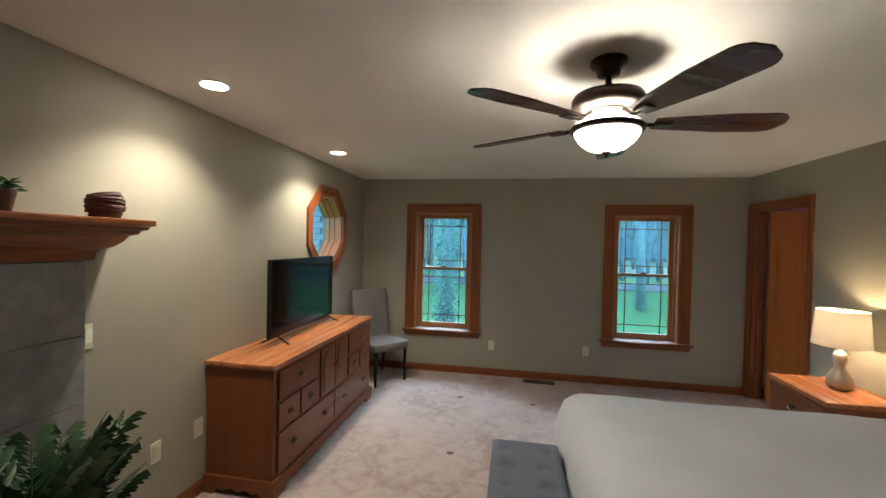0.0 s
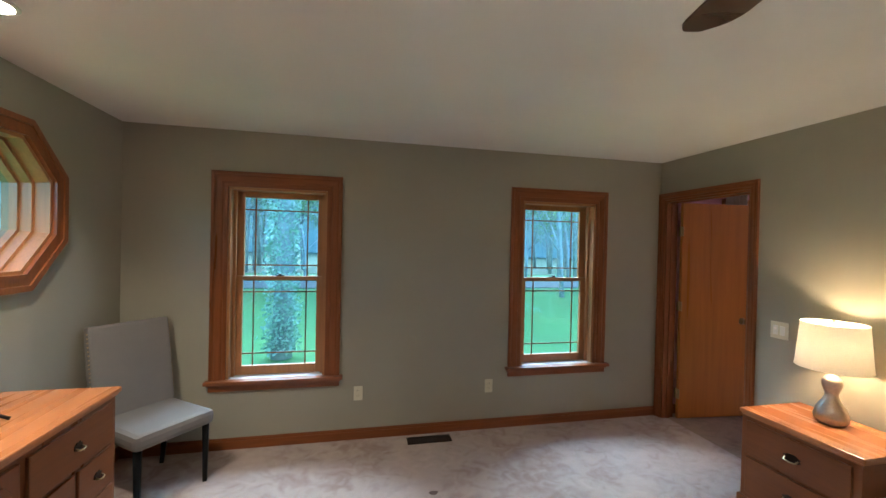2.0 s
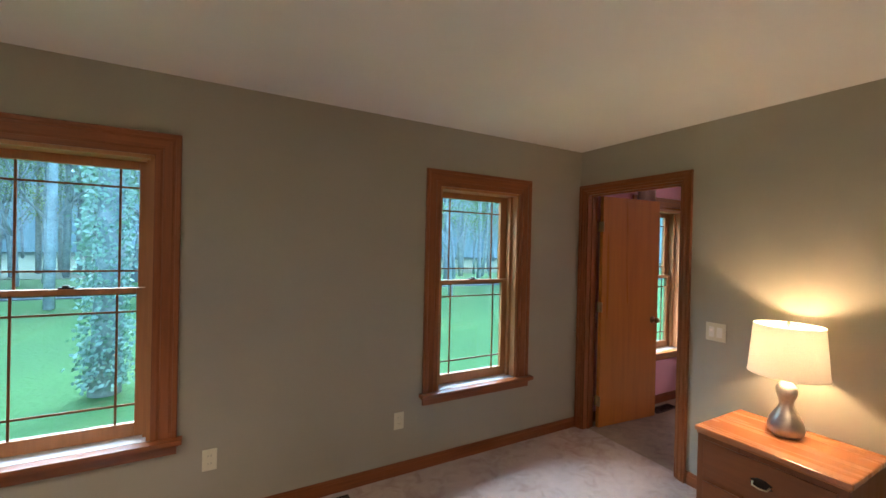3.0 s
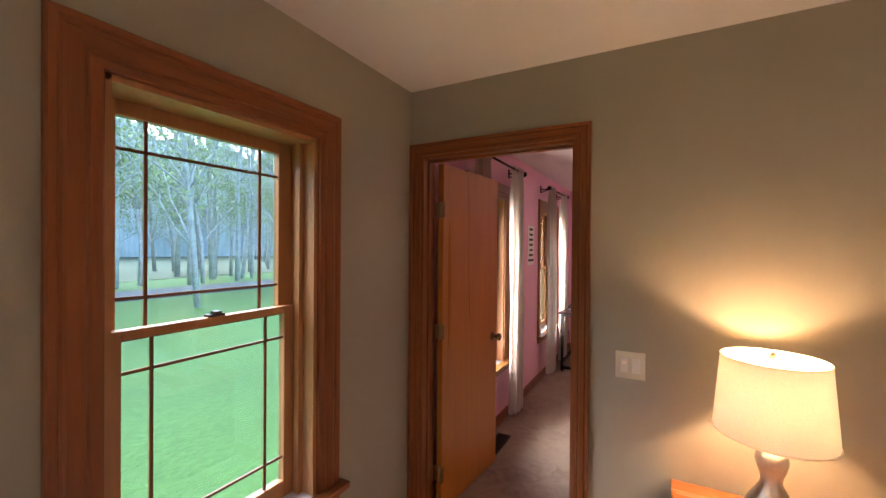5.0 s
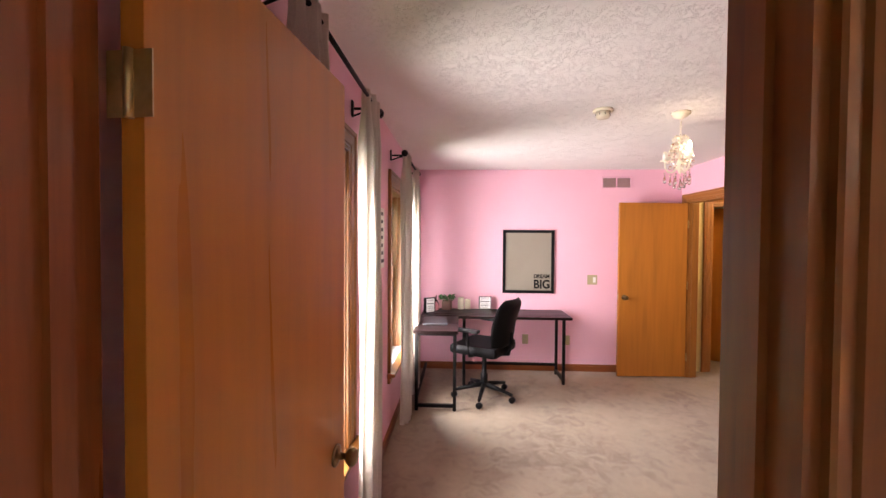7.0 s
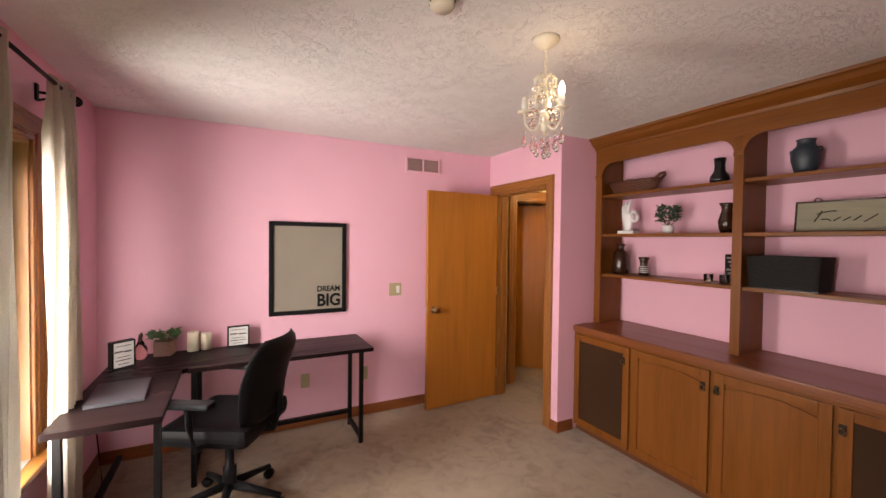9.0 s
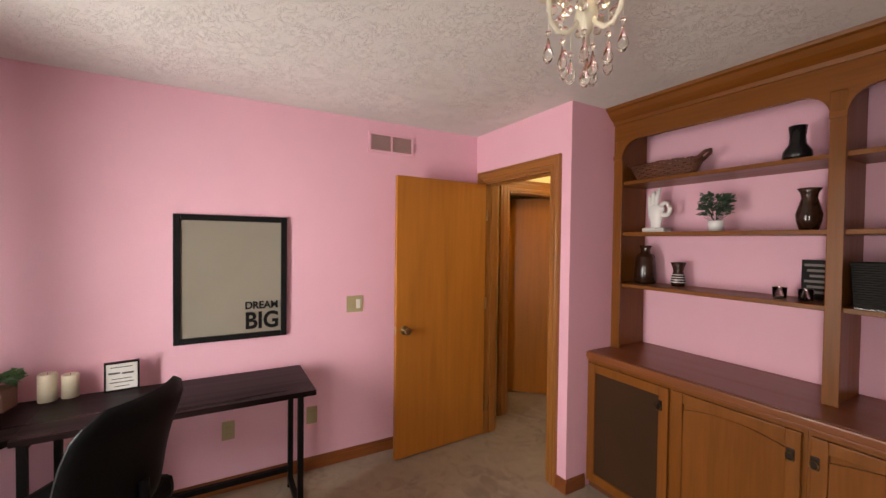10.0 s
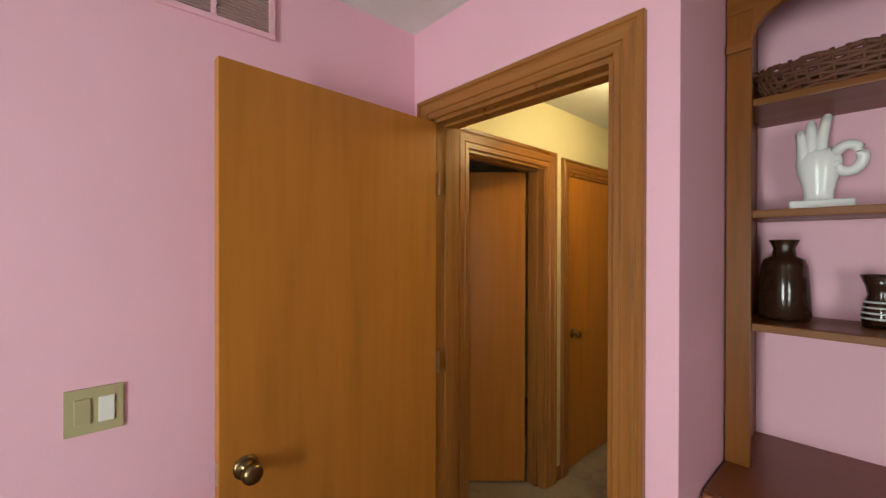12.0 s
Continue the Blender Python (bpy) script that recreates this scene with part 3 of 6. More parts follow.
def raised_front(name, parent, x, y0, y1, z0, z1, mat, arch=False):
    bm = boxes((x, x + 0.014, y0, y1, z0, z1, 0.005))
    f = part(name, bm, mat, parent)
    if arch:
        m = 0.04
        top = [(y0 + m, z0 + m), (y1 - m, z0 + m), (y1 - m, z1 - 0.085), ((y0 + y1) / 2 + 0.04, z1 - m), ((y0 + y1) / 2 - 0.04, z1 - m), (y0 + m, z1 - 0.085)]
        bm = prism(top, 0.006, Matrix(((0, 0, 1, x + 0.0145), (1, 0, 0, 0), (0, 1, 0, 0), (0, 0, 0, 1))))
        bmesh.ops.bevel(bm, geom=list(bm.edges), offset=0.003, segments=1, affect="EDGES")
        part("raised_panel", bm, mat, f)
    return f


def dresser():
    d = thing("dresser", (-1.915, 2.42, 0), "long maple dresser with drawers against the side wall", "dresser")
    W, D, H = 1.68, 0.47, 0.84
    part("top", boxes((-0.005, D + 0.018, -0.02, W + 0.02, H - 0.026, H, 0.007), (0.0, D + 0.008, -0.01, W + 0.01, H - 0.038, H - 0.027, 0.004)), DRESS_LIT_TOP, d)
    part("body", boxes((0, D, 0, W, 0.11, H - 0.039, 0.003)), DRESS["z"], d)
    # bracket plinth with a scalloped lower edge
    def scallop(n, length):
        pts = [(0, 0.115), (0, 0.0), (0.13, 0.0), (0.15, 0.03), (0.19, 0.045), (0.24, 0.03)]
        mid = [(length / 2 - 0.1, 0.045), (length / 2 - 0.05, 0.03), (length / 2, 0.05), (length / 2 + 0.05, 0.03), (length / 2 + 0.1, 0.045)]
        return pts + mid + [(length - 0.24, 0.03), (length - 0.19, 0.045), (length - 0.15, 0.03), (length - 0.13, 0.0), (length, 0.0), (length, 0.115)]
    part("plinth", prism(scallop(0, W + 0.04), 0.022, Matrix(((0, 0, 1, D - 0.002), (1, 0, 0, -0.02), (0, 1, 0, 0), (0, 0, 0, 1)))), DRESS["y"], d)
    part("plinth", prism([(0, 0.115), (0, 0), (0.07, 0), (0.10, 0.04), (0.14, 0.025), (0.19, 0.05), (0.24, 0.025), (0.29, 0.05), (0.34, 0.025), (0.38, 0.04), (0.41, 0), (D - 0.004, 0), (D - 0.004, 0.115)], 0.02, Matrix(((1, 0, 0, 0), (0, 0, 1, -0.02), (0, 1, 0, 0), (0, 0, 0, 1)))), DRESS["x"], d)
    part("plinth", boxes((0, D - 0.004, W, W + 0.02, 0.0, 0.115)), DRESS["x"], d)
    x = D + 0.0005
    cols = ((0.04, 0.56), (0.60, 1.08), (1.12, 1.64))
    for a, b in (cols[0], cols[2]):
        f = raised_front("drawer", d, x, a, b, 0.60, 0.785, DRESS["y"])
        drawer_pull(f, x + 0.015, (a + b) / 2, 0.69)
        h = (a + b) / 2
        for p, q in ((a, h - 0.01), (h + 0.01, b)):
            f = raised_front("drawer", d, x, p, q, 0.41, 0.58, DRESS["y"])
            drawer_pull(f, x + 0.015, (p + q) / 2, 0.49)
    for p, q, s in ((0.60, 0.835, 1), (0.845, 1.08, -1)):
        f = raised_front("cabinet_door", d, x, p, q, 0.41, 0.785, DRESS["z"], True)
        drawer_pull(f, x + 0.015, (q - 0.03) if s > 0 else (p + 0.03), 0.60)
    for p, q in ((0.04, 0.835), (0.845, 1.64)):
        f = raised_front("drawer", d, x, p, q, 0.14, 0.39, DRESS["y"])
        for k in (0.22, 0.78):
            drawer_pull(f, x + 0.015, p + (q - p) * k, 0.27)


dresser()

tv = thing("television", pose(-1.735, 3.305, 0.841, 0, 0, 2), "black flat-screen television on the dresser", "television")
part("bezel", boxes((-0.022, 0.012, -0.53, 0.53, 0.058, 0.625, 0.004), (-0.05, -0.022, -0.30, 0.30, 0.12, 0.42, 0.01)), BLACK, tv)
part("screen", boxes((0.0122, 0.0145, -0.522, 0.522, 0.074, 0.617)), SCREEN, tv, "dark glossy screen, switched off")
for s in (-0.43, 0.43):
    part("foot", tube([(0.11, s + (0.02 if s > 0 else -0.02), 0.006), (0.0, s, 0.06), (-0.11, s + (0.02 if s > 0 else -0.02), 0.006)], 0.007, 8), BLACK, tv)

ch = thing("parsons_chair", pose(-1.52, 4.675, 0, 0, 0, 52), "oatmeal upholstered parsons chair with dark legs in the corner", "chair")
# local: the sitter faces -y
bm = boxes((-0.235, 0.235, -0.25, 0.22, 0.38, 0.47, 0.03))
for v in bm.verts:
    if v.co.z > 0.45:
        v.co.z += 0.025 * (1 - (v.co.x / 0.235) ** 2) * (1 - (v.co.y / 0.26) ** 2)
part("seat", bm, BEIGE_CLOTH, ch)
bm = boxes((-0.235, 0.235, 0.0, 0.065, 0.0, 0.62, 0.016))
bm.transform(pose(0, 0.17, 0.42, -9))
bk = part("backrest", bm, BEIGE_CLOTH, ch)
for s in (-1, 1):
    for i in range(22):
        p = pose(0, 0.17, 0.42, -9) @ Vector((s * 0.2365, 0.01, 0.03 + i * 0.026))
        part("nailhead", ball(0.005, p, sub=1), BRASS, bk)
for x, y, b in ((-0.2, -0.21, 0), (0.2, -0.21, 0), (-0.2, 0.2, 0.06), (0.2, 0.2, 0.06)):
    part("leg", tube([(x, y + b, 0.0), (x, y, 0.385)], 0.017, 4, taper=0.026), BLACK, ch, "dark tapered wooden leg")

# bed, bench, nightstand, lamp
bed = thing("bed", (0.30, 1.42, 0), "bed with a smooth white cover", "bed")
bm = bmesh.new()
L, Wd = 2.2, 1.62
nx, ny = 44, 36
grid = []
for i in range(nx + 1):
    row = []
    for j in range(ny + 1):
        u, v = i / nx, j / ny
        x, y = u * L, v * Wd
        ex, ey = min(u * L, 0.6), min(y, Wd - y)
        z = 0.655 + 0.010 * noise.noise(Vector((x * 2.2, y * 2.2, 0))) + 0.004 * noise.noise(Vector((x * 9, y * 9, 4)))
        r = 0.17
        for e in (ex, ey):
            if e < r:
                z -= r - math.sqrt(max(0, r * r - (r - e) ** 2))
        row.append(bm.verts.new((x, y, max(z, 0.40))))
    grid.append(row)
for i in range(nx):
    for j in range(ny):
        bm.faces.new((grid[i][j], grid[i + 1][j], grid[i + 1][j + 1], grid[i][j + 1])).smooth = True
rim = [grid[i][0] for i in range(nx + 1)] + [grid[nx][j] for j in range(1, ny + 1)] + [grid[i][ny] for i in range(nx - 1, -1, -1)] + [grid[0][j] for j in range(ny - 1, 0, -1)]
low = []
for k, v in enumerate(rim):
    f = 0.025 * math.sin(k * 0.9) + 0.012 * math.sin(k * 2.3)
    o = Vector((v.co.x - L / 2, v.co.y - Wd / 2, 0)).normalized() * f
    low.append(bm.verts.new((v.co.x + o.x, v.co.y + o.y, 0.16)))
for k in range(len(rim)):
    bm.faces.new((rim[k], rim[(k + 1) % len(rim)], low[(k + 1) % len(rim)], low[k])).smooth = True
part("cover", bm, LINEN, bed)
part("mattress", boxes((0.05, L - 0.02, 0.05, Wd - 0.05, 0.2, 0.5, 0.04)), LINEN, bed)
part("bed_base", boxes((0.06, L - 0.02, 0.06, Wd - 0.06, 0.0, 0.2)), BEIGE_CLOTH, bed)

be = thing("storage_bench", (0.085, 2.0, 0), "tufted slate-grey upholstered bench at the foot of the bed", "bench")
bm = bmesh.new()
nx, ny = 24, 60
bl = 1.22
tufts = [(-0.10 + 0.20 * a, -bl / 2 + 0.12 + 0.163 * b) for a in range(2) for b in range(7)]
rows = []
for i in range(nx + 1):
    r = []
    for j in range(ny + 1):
        x, y = -0.19 + 0.38 * i / nx, -bl / 2 + bl * j / ny
        z = 0.45
        for tx, ty in tufts:
            dd = math.hypot(x - tx, y - ty)
            z -= 0.034 * math.exp(-(dd / 0.034) ** 2)
        e = min(0.19 - abs(x), bl / 2 - abs(y))
        z -= 0.02 * max(0, 1 - e / 0.03) ** 2
        r.append(bm.verts.new((x, y, z)))
    rows.append(r)
for i in range(nx):
    for j in range(ny):
        bm.faces.new((rows[i][j], rows[i + 1][j], rows[i + 1][j + 1], rows[i][j + 1])).smooth = True
cushion = part("lid", bm, GREY_CLOTH, be)
part("body", boxes((-0.19, 0.19, -bl / 2, bl / 2, 0.03, 0.432, 0.008)), GREY_CLOTH, be)
for tx, ty in tufts:
    part("button", ball(0.012, (tx, ty, 0.419), (1, 1, 0.5), sub=1), GREY_DARK, cushion)
for x in (-0.15, 0.15):
    for y in (-0.55, 0.55):
        part("foot", lathe([(0.02, 0), (0.024, 0.031)], 12, (x, y)), OAK_DARK, be)

ns = thing("nightstand", (2.06, 3.22, 0), "maple nightstand with two drawers beside the bed", "nightstand")
part("top", boxes((-0.012, 0.47, -0.012, 0.612, 0.595, 0.62, 0.006), (-0.004, 0.465, -0.004, 0.604, 0.582, 0.594, 0.004)), DRESS_LIT_TOP, ns)
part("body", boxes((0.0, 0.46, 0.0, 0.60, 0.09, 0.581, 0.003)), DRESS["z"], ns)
part("plinth", boxes((-0.014, 0.46, -0.014, 0.614, 0.0, 0.09, 0.006)), DRESS["y"], ns)
for za, zb in ((0.36, 0.56), (0.12, 0.34)):
    f = part("drawer", boxes((-0.014, -0.0005, 0.035, 0.565, za, zb, 0.005)), DRESS["y"], ns)
    zc = (za + zb) / 2
    part("pull_plate", prism([(0.05 * math.cos(k * math.pi / 8) * (1 if k % 2 else 0.7), 0.024 * math.sin(k * math.pi / 8)) for k in range(16)], 0.003, Matrix(((0, 0, -1, -0.0145), (1, 0, 0, 0.30), (0, 1, 0, zc), (0, 0, 0, 1)))), BRONZE, f, "dark antique backplate")
    part("pull_grip", tube([(-0.018, 0.265, zc), (-0.034, 0.27, zc - 0.012), (-0.036, 0.30, zc - 0.016), (-0.034, 0.33, zc - 0.012), (-0.018, 0.335, zc)], 0.004, 8), BRASS, f)

SHADE = cloth_through("cream_lampshade", (0.86, 0.79, 0.66), 0.07)
lp = thing("table_lamp", (2.355, 3.545, 0.62), "lit table lamp with a silver gourd base and cream shade", "lamp")
part("base", lathe([(0.0, 0.0), (0.055, 0.0), (0.074, 0.02), (0.078, 0.045), (0.068, 0.085), (0.045, 0.125), (0.030, 0.155), (0.031, 0.18), (0.041, 0.205), (0.046, 0.228), (0.042, 0.252), (0.026, 0.272), (0.010, 0.28), (0.009, 0.32), (0.0, 0.32)], 40), SILVER, lp, "mottled silver double-gourd base")
bm = bmesh.new()
a = [bm.verts.new((0.166 * math.cos(t * math.pi / 24), 0.166 * math.sin(t * math.pi / 24), 0.315)) for t in range(48)]
b = [bm.verts.new((0.145 * math.cos(t * math.pi / 24), 0.145 * math.sin(t * math.pi / 24), 0.57)) for t in range(48)]
for i in range(48):
    bm.faces.new((a[i], a[(i + 1) % 48], b[(i + 1) % 48], b[i])).smooth = True
sh = part("shade", bm, SHADE, lp, "cream fabric drum shade, glowing")
for r, z in ((0.1665, 0.317), (0.1455, 0.568)):
    bm = bmesh.new()
    pts = [(r * math.cos(t * math.pi / 24), r * math.sin(t * math.pi / 24), z) for t in range(49)]
    part("shade_ring", tube(pts, 0.0022, 6), SHADE, sh)
part("spider", tube([(-0.144, 0, 0.565), (0, 0, 0.56), (0.144, 0, 0.565)], 0.0025, 6), BRASS, lp)
part("finial", lathe([(0.004, 0.558), (0.008, 0.57), (0.009, 0.582), (0.0, 0.59)], 12), BRASS, lp)
part("harp", tube([(0, -0.004, 0.31), (0, -0.05, 0.36), (0, -0.055, 0.46), (0, 0, 0.56), (0, 0.055, 0.46), (0, 0.05, 0.36), (0, 0.004, 0.31)], 0.0025, 6), BRASS, lp)


# ceiling fan
GLOW_BOWL = glow("lit_frosted_glass", (1.0, 0.86, 0.66), BOWL_E)
GLOW_NECK = glow("lit_frosted_neck", (1.0, 0.86, 0.66), NECK_E)
BLADE = wood("walnut_blade", (0.055, 0.022, 0.012), "x", 0.3, 0.35)
fan = thing("ceiling_fan", pose(0.37, 2.0, CEIL, 0, 0, 4) @ Matrix.Diagonal((1.05, 1.05, 0.96, 1)), "bronze ceiling fan with five walnut blades and a lit glass bowl", "ceiling fan")
part("canopy", lathe([(0.072, 0.0), (0.072, -0.018), (0.064, -0.030), (0.048, -0.042), (0.044, -0.066), (0.022, -0.074), (0.0, -0.074)], 32), BRONZE, fan)
part("downrod", lathe([(0.013, -0.15), (0.013, -0.070)], 16), BRONZE, fan)
part("motor", lathe([(0.02, -0.13), (0.09, -0.14), (0.132, -0.155), (0.142, -0.175), (0.142, -0.20), (0.125, -0.215), (0.09, -0.225), (0.0, -0.225)], 40), BRONZE, fan)
part("neck", lathe([(0.078, -0.226), (0.080, -0.236), (0.062, -0.244), (0.066, -0.262), (0.074, -0.282), (0.0, -0.283)], 32), WHITE, fan, "pale collar above the bowl")
part("lamp_tray", lathe([(0.076, -0.2860), (0.076, -0.2835), (0.128, -0.2835), (0.128, -0.2860)], 40), GLOW_NECK, fan, "lit ring in the open top of the bowl")
part("rim", lathe([(0.11, -0.287), (0.140, -0.292), (0.147, -0.303), (0.142, -0.315), (0.128, -0.318), (0.0, -0.318)], 40), BRONZE, fan)
part("bowl", lathe([(0.127, -0.319), (0.122, -0.335), (0.105, -0.362), (0.075, -0.388), (0.035, -0.403), (0.0, -0.406)], 40), GLOW_BOWL, fan, "lit frosted glass bowl")
part("finial", lathe([(0.022, -0.404), (0.018, -0.412), (0.008, -0.418), (0.006, -0.428), (0.0, -0.432)], 16), BRONZE, fan)
for i in range(5):
    R = pose(0, 0, 0, 0, 0, 72 * i)
    bm = bmesh.new()
    n = 32
    tilt = pose(0, 0, -0.282, -12)
    outline = []
    for k in range(n + 1):
        s = k / n
        x = 0.18 + 0.49 * s
        w = 0.042 + 0.030 * min(1, s * 1.8)
        if s > 0.86:
            w *= math.sqrt(max(0.0, 1 - ((s - 0.86) / 0.14) ** 2)) * 0.93 + 0.07
        outline.append((x, w))
    poly = [(x, w) for x, w in outline] + [(x, -w) for x, w in outline[::-1]]
    prism(poly, 0.006, None, bm)
    bm.transform(R @ tilt)
    bl = part("blade", bm, BLADE, fan)
    bm = tube([(0.10, 0, -0.25), (0.15, 0, -0.285), (0.20, 0, -0.285)], 0.010, 8)
    box(bm, 0.18, 0.25, -0.022, 0.022, -0.291, -0.2835, 0.003)
    bm.transform(R)
    part("blade_iron", bm, BRONZE, bl, "bronze blade bracket")

# downlights
GLOW_CAN = glow("lit_downlight_lens", (1.0, 0.86, 0.66), 8.0)
for cx, cy in CANS:
    dl = thing("downlight", (cx, cy, CEIL), "lit recessed round downlight in the ceiling", "downlight", "ceiling downlights")
    part("trim_ring", lathe([(0.078, -0.0005), (0.078, -0.004), (0.066, -0.007), (0.0, -0.0068)], 32), WHITE, dl)
    part("lens", lathe([(0.062, -0.0072), (0.058, -0.0085), (0.0, -0.0088)], 32), GLOW_CAN, dl)


GLOW_SWITCH = glow("orange_indicator", (1.0, 0.25, 0.06), 0.05)


def wall_plate(axis, face, out, u, z, kind, label, w=0.07, h=0.115, mat=None, lit=False):
    """An outlet or switch plate on a wall."""
    al = (0, out, 0) if axis == "x" else (-out, 0, 0)
    n = (out, 0, 0) if axis == "x" else (0, out, 0)
    o = (face, u, z) if axis == "x" else (u, face, z)
    m = Matrix(((al[0], 0, n[0], o[0]), (al[1], 0, n[1], o[1]), (0, 1, 0, o[2]), (0, 0, 0, 1)))
    p = thing("wall_outlet" if kind == "outlet" else "light_switch", m, label, "outlet" if kind == "outlet" else "switch")
    mat = mat or PLATE
    part("cover_plate", boxes((-w / 2, w / 2, -h / 2, h / 2, 0, 0.006, 0.002)), mat, p)
    if kind == "outlet":
        for dz in (-0.021, 0.021):
            f = part("socket", boxes((-0.016, 0.016, dz - 0.014, dz + 0.014, 0.006, 0.008, 0.0008)), mat, p)
            part("slot", boxes((-0.008, -0.006, dz - 0.002, dz + 0.006, 0.0082, 0.0086), (0.006, 0.008, dz - 0.002, dz + 0.006, 0.0082, 0.0086)), PLATE_DARK, f)
    else:
        n = max(1, round(w / 0.07))
        for i in range(n):
            cx = (i - (n - 1) / 2) * 0.046
            part("rocker", boxes((cx - 0.016, cx + 0.016, -0.032, 0.032, 0.006, 0.010, 0.002)), WHITE if mat is PLATE or i == n - 1 else mat, p)
        if lit:
            part("indicator", boxes((-0.031, -0.015, 0.004, 0.018, 0.0102, 0.0115, 0.0005)), GLOW_SWITCH, p, "small orange indicator light")
    return p


wall_plate("y", WY, -1, -0.25, 0.37, "outlet", "ivory wall outlet under the window")
wall_plate("y", WY, -1, 0.858, 0.37, "outlet", "ivory wall outlet between the windows")
wall_plate("x", LX, 1, 2.065, 0.425, "outlet", "ivory wall outlet beside the dresser")
wall_plate("x", LX, 1, 2.37, 0.425, "outlet", "ivory wall outlet behind the dresser")
wall_plate("x", LX, 1, 1.705, 1.15, "switch", "ivory switch beside the fireplace", 0.04)
wall_plate("x", RX0, -1, 3.985, 1.05, "switch", "ivory two-gang light switch beside the doorway", 0.116, lit=True)
wall_plate("x", FX, -1, 2.985, 1.10, "switch", "tan two-gang light switch on the pink wall", 0.116, mat=PLATE_TAN)
wall_plate("x", FX, -1, 3.77, 0.375, "outlet", "tan wall outlet under the desk", mat=PLATE_TAN)
wall_plate("x", FX, -1, 3.275, 0.37, "outlet", "tan wall outlet beside the desk", mat=PLATE_TAN)


def floor_register(x, y, along, w):
    r = thing("floor_register", pose(x, y, 0.0, 0, 0, along), "dark metal floor register set in the carpet", "floor vent", "floor registers")
    part("rim", boxes((-w / 2, w / 2, -0.055, -0.043, 0, 0.007, 0.002), (-w / 2, w / 2, 0.043, 0.055, 0, 0.007, 0.002), (-w / 2, -w / 2 + 0.012, -0.043, 0.043, 0, 0.007, 0.002), (w / 2 - 0.012, w / 2, -0.043, 0.043, 0, 0.007, 0.002)), BRONZE, r)
    part("backing", boxes((-w / 2 + 0.012, w / 2 - 0.012, -0.043, 0.043, 0.0005, 0.002)), PLATE_DARK, r)
    n = 18
    for i in range(n):
        xx = -w / 2 + 0.02 + (w - 0.04) * i / (n - 1)
        part("slat", boxes((xx - 0.003, xx + 0.003, -0.043, 0.043, 0.002, 0.006)), BRONZE, r)


floor_register(0.32, 4.99, 0, 0.36)
floor_register(3.64, 4.99, 0, 0.33)

# ---- fireplace corner ----
STONE = plain("grey_slate_tile", (0.27, 0.27, 0.275), 0.45, vary=0.35, grain=18, relief=0.3, depth=0.003, big=3.0)
GROUT = plain("pale_grout", (0.40, 0.39, 0.38), 0.9)
fp = thing("fireplace", (LX, 0.78, 0), "fireplace surround of large grey slate tiles", "fireplace")
part("backing", boxes((0.0, 0.022, -0.89, 0.884, 0, 1.50)), GROUT, fp)
for (y0, y1) in ((-0.89, -0.30), (-0.296, 0.296), (0.30, 0.89)):
    for z0, z1 in ((0.0, 0.30), (0.305, 0.86), (0.865, 1.165), (1.17, 1.50)):
        if y0 > -0.4 and y1 < 0.4 and z0 < 0.8:
            continue
        part("tile", boxes((0.0225, 0.034, y0 + 0.002, y1 - 0.002, z0, z1, 0.002)), STONE, fp)
part("firebox", boxes((0.0225, 0.028, -0.29, 0.29, 0.02, 0.85)), PLATE_DARK, fp, "dark firebox opening")
mt = thing("mantel", (LX, 0.78, 1.505), "oak mantel shelf with a stepped crown moulding", "mantel")
prof = [(0.0, 0.0), (0.045, 0.0), (0.05, 0.03), (0.065, 0.045), (0.10, 0.06), (0.13, 0.085), (0.145, 0.11), (0.175, 0.118), (0.18, 0.135), (0.205, 0.14), (0.21, 0.155), (0.0, 0.155)]
bm = bmesh.new()
rings = []
for d, z in prof:
    rings.append([bm.verts.new((d, -0.885 - d * 0.75, z)), bm.verts.new((d, 0.885 + d * 0.75, z)), bm.verts.new((0.0, 0.885 + d * 0.75, z)), bm.verts.new((0.0, -0.885 - d * 0.75, z))])
for a, b in zip(rings[:-1], rings[1:-1]):
    for i in range(4):
        bm.faces.new((a[i], a[(i + 1) % 4], b[(i + 1) % 4], b[i]))
bm.faces.new(rings[0])
part("crown_moulding", bm, OAK["y"], mt)
part("shelf", boxes((0.0, 0.265, -1.02, 1.025, 0.156, 0.186, 0.008)), OAK["y"], mt)

RATTAN = plain("brown_woven_vine", (0.10, 0.042, 0.03), 0.6, vary=0.4, grain=40)
vb = thing("vine_bowl", (LX + 0.135, 1.67, 1.692), "brown woven vine bowl on the mantel", "bowl")
random.seed(5)
bm = bmesh.new()
for k in range(26):
    ph, tl, z0 = random.uniform(0, 6.28), random.uniform(-0.35, 0.35), random.uniform(0.012, 0.108)
    pts = []
    for i in range(17):
        a = ph + i * 2 * math.pi / 16 * random.uniform(0.99, 1.01)
        r = 0.035 + 0.05 * math.sin(z0 / 0.115 * 2.6 + 0.25)
        pts.append((r * math.cos(a), r * math.sin(a), max(0.006, z0 + 0.05 * tl * math.cos(a - ph))))
    tube(pts, 0.0055, 5, bm)
lathe([(0.035, 0.0), (0.065, 0.03), (0.075, 0.06), (0.066, 0.095), (0.06, 0.06), (0.035, 0.012), (0.0, 0.01)], 20, bm=bm)
bm.transform(Matrix.Diagonal((0.82, 0.82, 1.0, 1)))
part("weave", bm, RATTAN, vb)

